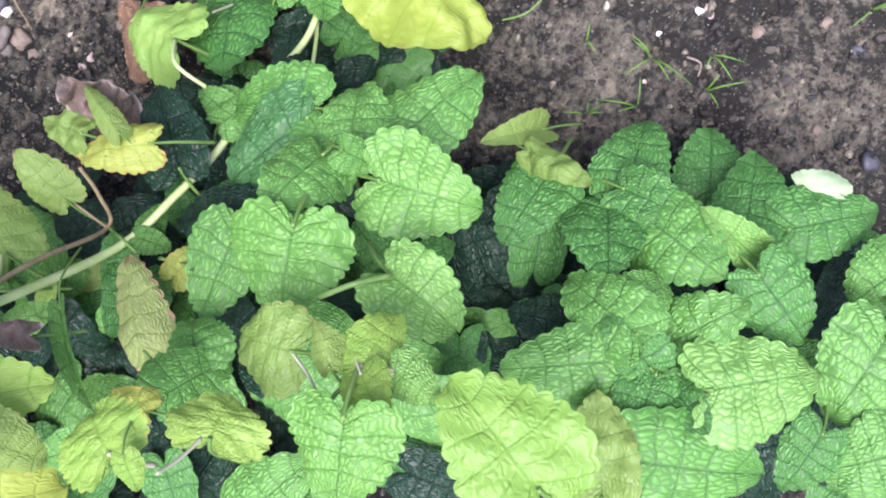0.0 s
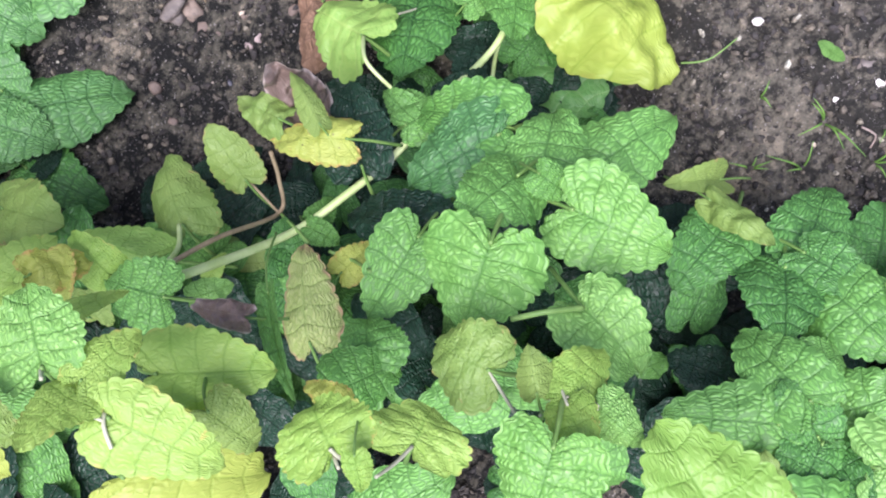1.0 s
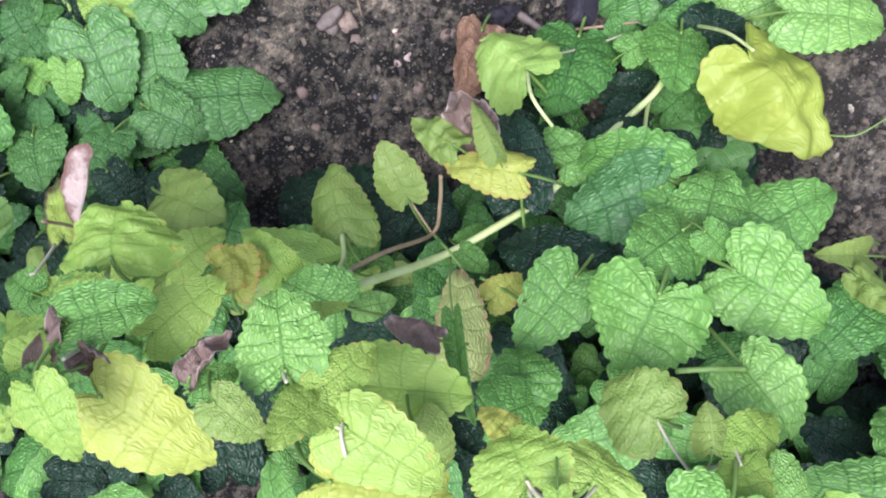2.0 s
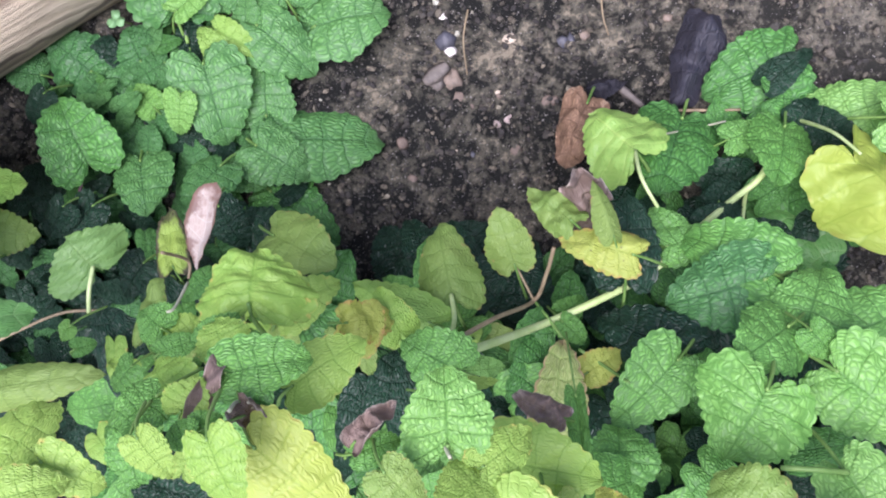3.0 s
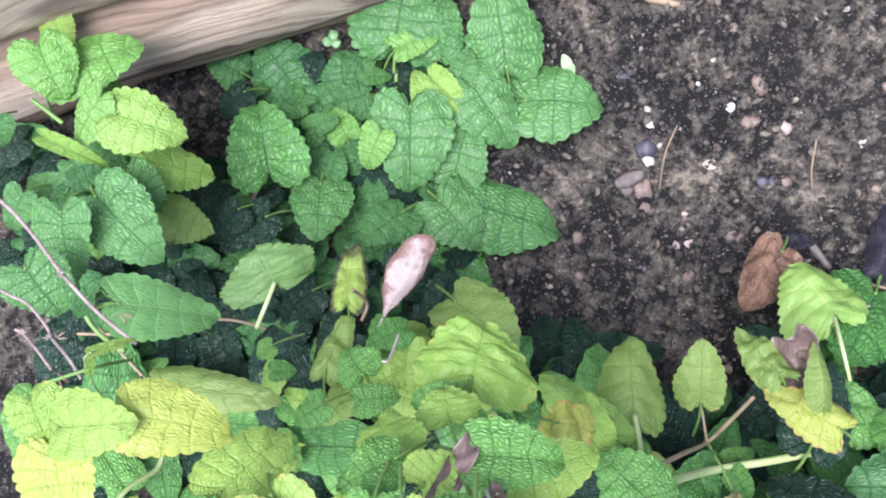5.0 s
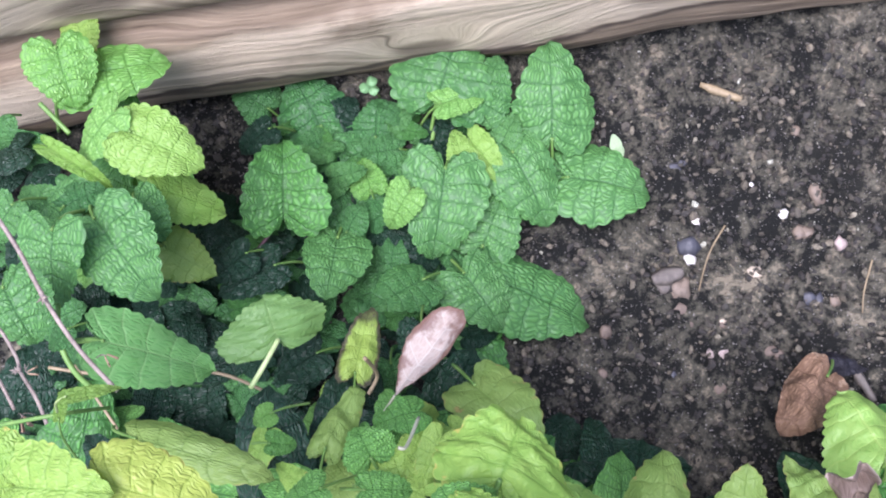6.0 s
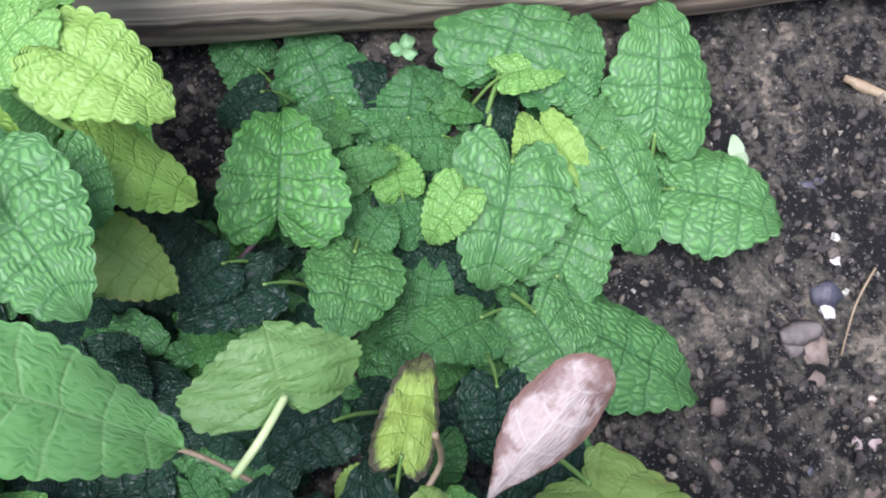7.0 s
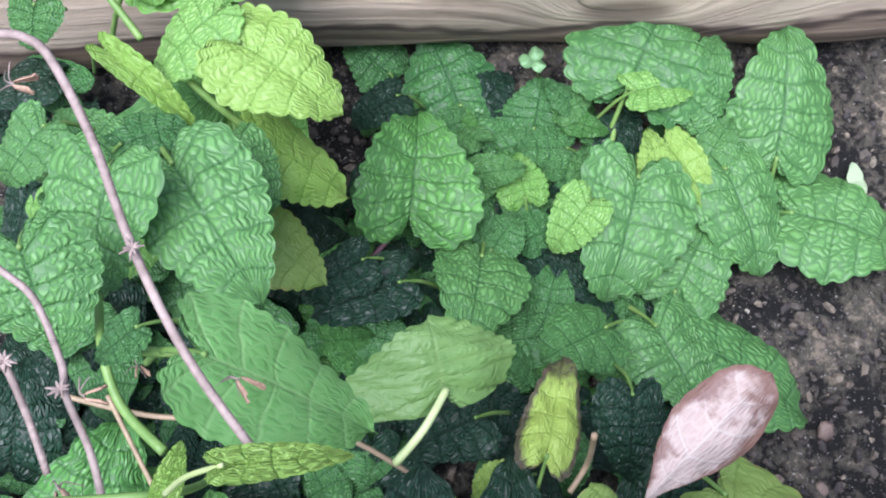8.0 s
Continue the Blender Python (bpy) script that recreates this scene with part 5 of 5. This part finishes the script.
stem(front_plant, ((-0.0494, -0.2672, 0.2591), (-0.0551, -0.2673, 0.2675), (-0.06, -0.266, 0.2777)), (0.0007, 0.00065, 0.0006), "white")
stem(front_plant, ((-0.1634, -0.1223, 0.2572), (-0.1583, -0.1341, 0.2842), (-0.1596, -0.1409, 0.2967)), (0.0007, 0.00065, 0.0006), "white")
stem(front_plant, ((-0.1611, -0.1415, 0.3123), (-0.1623, -0.1391, 0.2978), (-0.1602, -0.143, 0.2929)), (0.0007, 0.00065, 0.0006), "white")
stem(front_plant, ((-0.1043, -0.1799, 0.3135), (-0.1031, -0.1845, 0.3204)), (0.0007, 0.0006), "white")
stem(front_plant, ((-0.0985, -0.1292, 0.1332), (-0.1007, -0.1418, 0.1522), (-0.1051, -0.1509, 0.1838)), (0.0012, 0.0012, 0.0012), "pale")
stem(front_plant, ((-0.1915, -0.0772, 0.205), (-0.1947, -0.0878, 0.2242), (-0.1972, -0.0884, 0.2275)), (0.0007, 0.00065, 0.0006), "white")
stem(left_plant, ((-0.2555, -0.0332, 0.1369), (-0.2612, -0.0446, 0.1408), (-0.2685, -0.053, 0.135)), (0.0011, 0.00115, 0.0012), "pale")
stem(left_plant, ((-0.3068, -0.039, 0.1994), (-0.3161, -0.0374, 0.1931), (-0.3244, -0.0384, 0.1975)), (0.0011, 0.00115, 0.0012), "green")
stem(left_plant, ((-0.3168, 0.0508, 0.1134), (-0.3261, 0.054, 0.1233), (-0.3365, 0.0605, 0.1306)), (0.0012, 0.0012, 0.0012), "green")
stem(left_plant, ((-0.3513, 0.0718, 0.1356), (-0.3575, 0.079, 0.138), (-0.3638, 0.0862, 0.1403)), (0.0012, 0.0012, 0.0012), "green")
stem(left_plant, ((-0.2718, 0.0493, 0.0440), (-0.2793, 0.0383, 0.0465), (-0.2870, 0.0275, 0.0502)), (0.0010, 0.0010, 0.0011), "purple")
stem(left_plant, ((-0.217, -0.0455, 0.1456), (-0.2149, -0.0497, 0.1197), (-0.2197, -0.0577, 0.1169)), (0.0009, 0.0009, 0.0009), "brown")
stem(back_plant, ((-0.1795, 0.12, 0.0284), (-0.1834, 0.1106, 0.0221), (-0.1866, 0.0962, 0.0216)), (0.0013, 0.00125, 0.0012), "green")
stem(left_plant, ((-0.3468, -0.0139, 0.1535), (-0.3383, -0.0325, 0.1705), (-0.3324, -0.0455, 0.1689), (-0.3205, -0.056, 0.1717)), (0.0011, 0.00117, 0.00123, 0.0013), "green")
stem(left_plant, ((-0.3361, -0.0009, 0.2625), (-0.3306, -0.0012, 0.2624), (-0.3265, -0.0018, 0.2623), (-0.3223, -0.0049, 0.2612), (-0.3151, -0.0172, 0.2572), (-0.3082, -0.0333, 0.2517), (-0.299, -0.0495, 0.2464), (-0.2872, -0.0642, 0.2415)), (0.0008, 0.0008, 0.0008, 0.0008, 0.0008, 0.0008, 0.0008, 0.0008), "dry")
stem(left_plant, ((-0.3309, -0.0355, 0.2561), (-0.3272, -0.0386, 0.2551), (-0.3218, -0.0428, 0.2537), (-0.3173, -0.0519, 0.2507), (-0.3163, -0.057, 0.249), (-0.3123, -0.0651, 0.2463), (-0.3098, -0.0734, 0.2435)), (0.0006, 0.00061, 0.00062, 0.00062, 0.00063, 0.00064, 0.00065), "dry")
stem(left_plant, ((-0.3242, -0.0526, 0.261), (-0.3216, -0.0549, 0.2602), (-0.3181, -0.0618, 0.2579), (-0.315, -0.0695, 0.2553)), (0.0006, 0.0006, 0.0006, 0.0006), "dry")
stem(left_plant, ((-0.3634, -0.0356, 0.1239), (-0.3394, -0.0403, 0.1225), (-0.3139, -0.0411, 0.1225), (-0.2852, -0.0441, 0.1216), (-0.2593, -0.057, 0.1175)), (0.0008, 0.0008, 0.0008, 0.0008, 0.0008), "brown")
stem(left_plant, ((-0.3474, -0.037, 0.1341), (-0.3393, -0.0513, 0.1294), (-0.3311, -0.0656, 0.1246)), (0.0007, 0.0007, 0.0007), "brown")
stem(front_plant, ((-0.2856, -0.1249, 0.2933), (-0.2767, -0.1172, 0.2918), (-0.2696, -0.1126, 0.2828), (-0.2669, -0.1037, 0.281)), (0.0009, 0.0009, 0.0009, 0.0009), "pale")
stem(front_plant, ((-0.3216, -0.0741, 0.2554), (-0.297, -0.0721, 0.2585), (-0.3005, -0.0663, 0.2149)), (0.0007, 0.0007, 0.0007), "green")
stem(right_plant, ((0.0209, -0.2732, 0.1836), (0.0096, -0.2651, 0.1923), (-0.0034, -0.2584, 0.1896)), (0.0012, 0.0012, 0.0012), "green")

# ---- stones and litter on the soil ----
pebble(-0.0354, 0.0432, 0.0062, "white")
pebble(-0.0408, 0.0215, 0.0100, "white")
pebble(-0.0028, 0.0111, 0.0140, "cream")
pebble(-0.0287, -0.0324, 0.0115, "pink")
pebble(-0.0676, -0.0388, 0.0045, "cream")
pebble(-0.0595, 0.0085, 0.0175, "grey")
pebble(-0.0509, -0.0078, 0.0145, "brown")
pebble(-0.0347, -0.0098, 0.0084, "tan")
pebble(-0.0954, -0.0189, 0.0097, "brown")
pebble(-0.0012, -0.0352, 0.0108, "brown")
pebble(0.0246, 0.0330, 0.0110, "tan")
pebble(0.0889, 0.0031, 0.0079, "cream")
pebble(0.1095, 0.0324, 0.0095, "tan")
pebble(0.0373, 0.0534, 0.0181, "tan")
pebble(0.1229, -0.0105, 0.0087, "tan")
pebble(0.0470, 0.0231, 0.0094, "pink")
pebble(-0.0456, 0.0743, 0.0108, "slate")
pebble(0.0247, -0.0068, 0.0109, "slate")
pebble(-0.0409, 0.0297, 0.0154, "slate")
pebble(0.0165, 0.0442, 0.0078, "white")
pebble(-0.0447, -0.0284, 0.0084, "pink")
pebble(-0.0593, -0.0456, 0.0060, "slate")
pebble(-0.0332, -0.0551, 0.0099, "brown")
pebble(-0.1000, -0.0432, 0.0089, "brown")
pebble(0.0398, -0.0094, 0.0078, "tan")
pebble(0.0888, -0.0270, 0.0070, "tan")
pebble(0.1188, -0.0263, 0.0063, "white")
pebble(0.1054, 0.0024, 0.0063, "cream")
pebble(-0.0983, 0.0213, 0.0075, "slate")
pebble(0.1707, -0.2948, 0.0066, "cream")
pebble(0.2214, -0.2837, 0.0149, "grey")
pebble(0.1526, -0.2422, 0.0138, "tan")
pebble(-0.0518, 0.0055, 0.0162, "tan")
pebble(-0.0274, -0.0159, 0.0066, "cream")
pebble(0.1944, -0.2251, 0.0080, "white")
pebble(-0.0460, -0.0141, 0.0124, "brown")
pebble(-0.0361, -0.0348, 0.0065, "pink")
pebble(-0.0530, -0.0174, 0.0080, "brown")
pebble(0.1606, -0.2160, 0.0079, "brown")
pebble(0.1981, -0.2838, 0.0060, "white")
pebble(0.2209, -0.2934, 0.0081, "white")
pebble(0.1764, -0.2444, 0.0040, "white")
pebble(0.2245, -0.2980, 0.0111, "pink")
pebble(0.2083, -0.3598, 0.0039, "cream")
pebble(0.2112, -0.3107, 0.0052, "white")
pebble(0.1718, -0.2964, 0.0058, "cream")
pebble(0.2331, -0.3255, 0.0105, "tan")
pebble(0.1842, -0.2943, 0.0058, "brown")
pebble(0.1844, -0.2613, 0.0077, "tan")
pebble(0.2597, -0.3495, 0.0100, "tan")
pebble(0.2601, -0.3710, 0.0101, "slate")
pebble(0.2200, -0.4173, 0.0133, "slate")
pebble(0.2140, -0.3849, 0.0085, "brown")
pebble(-0.0495, 0.0053, 0.0175, "tan")
pebble(-0.0246, -0.0172, 0.0098, "brown")
pebble(-0.0763, 0.1447, 0.0062, "white")
pebble(-0.0038, 0.1636, 0.0045, "white")
pebble(0.0127, 0.1250, 0.0083, "grey")
pebble(0.0284, 0.0923, 0.0102, "tan")
pebble(0.0288, 0.0322, 0.0095, "tan")
pebble(-0.0006, 0.0624, 0.0031, "white")
pebble(-0.0329, -0.0121, 0.0085, "tan")
pebble(0.0037, -0.0371, 0.0074, "brown")
pebble(-0.0537, -0.0105, 0.0108, "brown")
pebble(-0.0951, 0.1162, 0.0067, "tan")
pebble(-0.0402, 0.0779, 0.0067, "slate")
pebble(0.0313, -0.0075, 0.0082, "slate")
pebble(-0.0600, 0.1500, 0.0063, "grey")
pebble(-0.0675, -0.0414, 0.0041, "cream")
bark_chip((-0.026, 0.1222, 0.0071), (-0.0025, 0.1116, 0.0048), 0.006, "reddish brown bark chip lying on the soil")
bark_chip((-0.0656, 0.0095, -0.0089), (-0.047, 0.0137, -0.0113), 0.011, "greyish flat bark chip half sunk in the soil")
bark_chip((0.0421, -0.0491, -0.0144), (0.0497, -0.0691, -0.0115), 0.006, "pale grey dry leaf strip on the soil")
fallen_leaf("X", (0.1067, -0.0415, 0.0058), (0.0643, -0.0857, -0.0031), 0.036, "black rotten leaf lying crumpled on the soil")
fallen_leaf("X", (0.0246, -0.0442, -0.0066), (0.0468, -0.0513, -0.0075), 0.016, "small black rotten leaf on the soil")
twig(((0.0483, -0.0732, -0.0012), (0.0686, -0.0859, 0.0057), (0.0966, -0.101, 0.0085)), 0.0012, "brown", "thin orange-brown twig lying on the soil")
twig(((-0.0192, 0.039, -0.0089), (-0.0308, 0.0226, -0.0089), (-0.0388, 0.002, -0.0127)), 0.0006, "brown", "thin dry root fibre on the soil")
twig(((0.0616, 0.0112, -0.0084), (0.0543, -0.0061, -0.0092), (0.0522, -0.0185, -0.0122)), 0.0006, "brown", "thin dry root fibre on the soil")
twig(((0.1466, -0.2156, 0.0178), (0.1584, -0.2241, 0.0224), (0.1775, -0.2252, 0.0209)), 0.0006, "green", "thin green stalk lying on the soil")
twig(((0.1965, -0.3052, 0.0199), (0.1979, -0.313, 0.0239), (0.1926, -0.3168, 0.0199)), 0.0007, "dry", "dry straw bit on the soil")
grass_tuft((0.1849, -0.2909, 0.0178), 5, 0.026)
grass_tuft((0.1384, -0.2849, 0.0175), 4, 0.020)
grass_tuft((0.1599, -0.3032, 0.0178), 3, 0.022)
grass_tuft((0.1684, -0.2583, 0.0174), 3, 0.012)
grass_tuft((0.1904, -0.3252, 0.0179), 3, 0.018)
grass_tuft((0.2071, -0.3142, 0.0179), 3, 0.018)
grass_tuft((0.2802, -0.3623, 0.018), 3, 0.020)
seedling((0.2092, -0.2631, 0.0177), 0.013, "tiny two-leaved green seedling on the soil")
seedling((-0.0797, 0.0858, 0.0046), 0.012, "tiny pale green seedling sprouting from the soil")
clover((-0.2203, 0.1300, 0.022), 0.0135)

seed_husk(left_plant, (-0.2909, -0.0523, 0.2423), 0.0060, (60, 20, 40))
seed_husk(left_plant, (-0.3259, -0.0112, 0.2644), 0.0050, (75, 10, 80))
seed_husk(left_plant, (-0.3117, -0.0578, 0.254), 0.0045, (80, 0, 95))
seed_husk(left_plant, (-0.3392, -0.0295, 0.1367), 0.0060, (40, 30, 10))
seed_husk(left_plant, (-0.3203, -0.0458, 0.1419), 0.0055, (70, 30, 100))
seed_husk(left_plant, (-0.3151, -0.0713, 0.2495), 0.0060, (80, 0, 30))
node_whorl(left_plant, (-0.3076, -0.034, 0.2536), 0.0019)
node_whorl(left_plant, (-0.3164, -0.0564, 0.2513), 0.0018)
node_whorl(left_plant, (-0.3216, -0.0541, 0.2605), 0.0020)



# ---- low leaves that fill the plants below the crown, many painted shade-dark (K) ----
def fill(plant, centres, number, seed, kinds, small=0.026, large=0.046):
    """Small and large low leaves of a plant under its upper ones."""
    rng = np.random.RandomState(seed)
    for _ in range(number):
        x, y, top, spread = centres[rng.randint(len(centres))]
        a, r = rng.uniform(0, 2 * math.pi), spread * math.sqrt(rng.rand())
        bx, by = x + r * math.cos(a), y + r * math.sin(a)
        if by > 0.115:
            continue
        z = ground(bx, by) + (top - ground(bx, by)) * rng.uniform(0.10, 0.62)
        kind = kinds[rng.randint(len(kinds))]
        me = FILL[kind][rng.randint(len(FILL[kind]))]
        ob = part("leaf", me, plant, LOOKS[kind])
        size = rng.uniform(small, large)
        turn = rng.uniform(0, 360)
        ob.matrix_world = pose(bx, by, z, rng.uniform(-35, 15), rng.uniform(-25, 25), turn) @ Matrix.Scale(size, 4)


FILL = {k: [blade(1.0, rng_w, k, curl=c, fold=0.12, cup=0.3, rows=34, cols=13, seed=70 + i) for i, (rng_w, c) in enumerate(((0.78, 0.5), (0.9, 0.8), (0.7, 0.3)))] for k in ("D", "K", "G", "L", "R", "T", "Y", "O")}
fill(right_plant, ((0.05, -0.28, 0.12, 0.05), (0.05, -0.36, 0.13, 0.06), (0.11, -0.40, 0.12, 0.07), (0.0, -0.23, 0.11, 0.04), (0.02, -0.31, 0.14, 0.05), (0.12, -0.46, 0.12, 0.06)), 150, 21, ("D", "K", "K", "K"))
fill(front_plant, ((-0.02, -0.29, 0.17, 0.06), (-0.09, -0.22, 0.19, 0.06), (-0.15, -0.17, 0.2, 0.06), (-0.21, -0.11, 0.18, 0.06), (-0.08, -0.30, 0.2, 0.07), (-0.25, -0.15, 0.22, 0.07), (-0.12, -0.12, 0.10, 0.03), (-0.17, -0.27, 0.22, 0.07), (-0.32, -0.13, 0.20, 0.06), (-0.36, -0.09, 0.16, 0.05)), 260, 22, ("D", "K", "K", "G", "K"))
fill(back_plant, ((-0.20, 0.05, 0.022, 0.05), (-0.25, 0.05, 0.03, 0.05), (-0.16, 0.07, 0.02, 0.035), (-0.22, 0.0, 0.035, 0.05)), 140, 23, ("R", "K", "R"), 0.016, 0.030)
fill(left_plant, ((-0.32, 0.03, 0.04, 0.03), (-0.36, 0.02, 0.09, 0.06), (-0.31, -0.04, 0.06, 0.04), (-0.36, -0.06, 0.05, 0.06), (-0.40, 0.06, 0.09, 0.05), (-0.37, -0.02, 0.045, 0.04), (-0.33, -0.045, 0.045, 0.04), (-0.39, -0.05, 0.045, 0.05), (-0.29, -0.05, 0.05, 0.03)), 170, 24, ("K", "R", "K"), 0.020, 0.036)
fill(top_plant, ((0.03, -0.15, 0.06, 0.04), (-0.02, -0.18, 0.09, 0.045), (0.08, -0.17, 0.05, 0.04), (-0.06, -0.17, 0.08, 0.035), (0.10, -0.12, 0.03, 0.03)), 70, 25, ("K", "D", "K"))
fill(left_plant, ((-0.345, 0.065, 0.20, 0.03), (-0.375, 0.045, 0.22, 0.03)), 16, 31, ("L", "T", "G"), 0.028, 0.042)
fill(back_plant, ((-0.215, 0.092, 0.036, 0.022), (-0.245, 0.080, 0.040, 0.025), (-0.190, 0.055, 0.040, 0.020), (-0.228, 0.030, 0.042, 0.022), (-0.205, -0.005, 0.045, 0.018), (-0.265, 0.115, 0.034, 0.020)), 54, 41, ("T", "R", "D"), 0.014, 0.023)
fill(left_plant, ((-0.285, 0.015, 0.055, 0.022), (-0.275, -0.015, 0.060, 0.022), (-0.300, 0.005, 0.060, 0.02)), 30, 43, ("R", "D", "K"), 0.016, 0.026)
fill(front_plant, ((-0.205, -0.085, 0.27, 0.025), (-0.235, -0.080, 0.27, 0.025), (-0.175, -0.105, 0.29, 0.022), (-0.265, -0.100, 0.28, 0.03), (-0.230, -0.120, 0.34, 0.03), (-0.150, -0.120, 0.27, 0.02), (-0.120, -0.150, 0.30, 0.025)), 64, 47, ("L", "Y", "G", "O", "Y"), 0.014, 0.026)
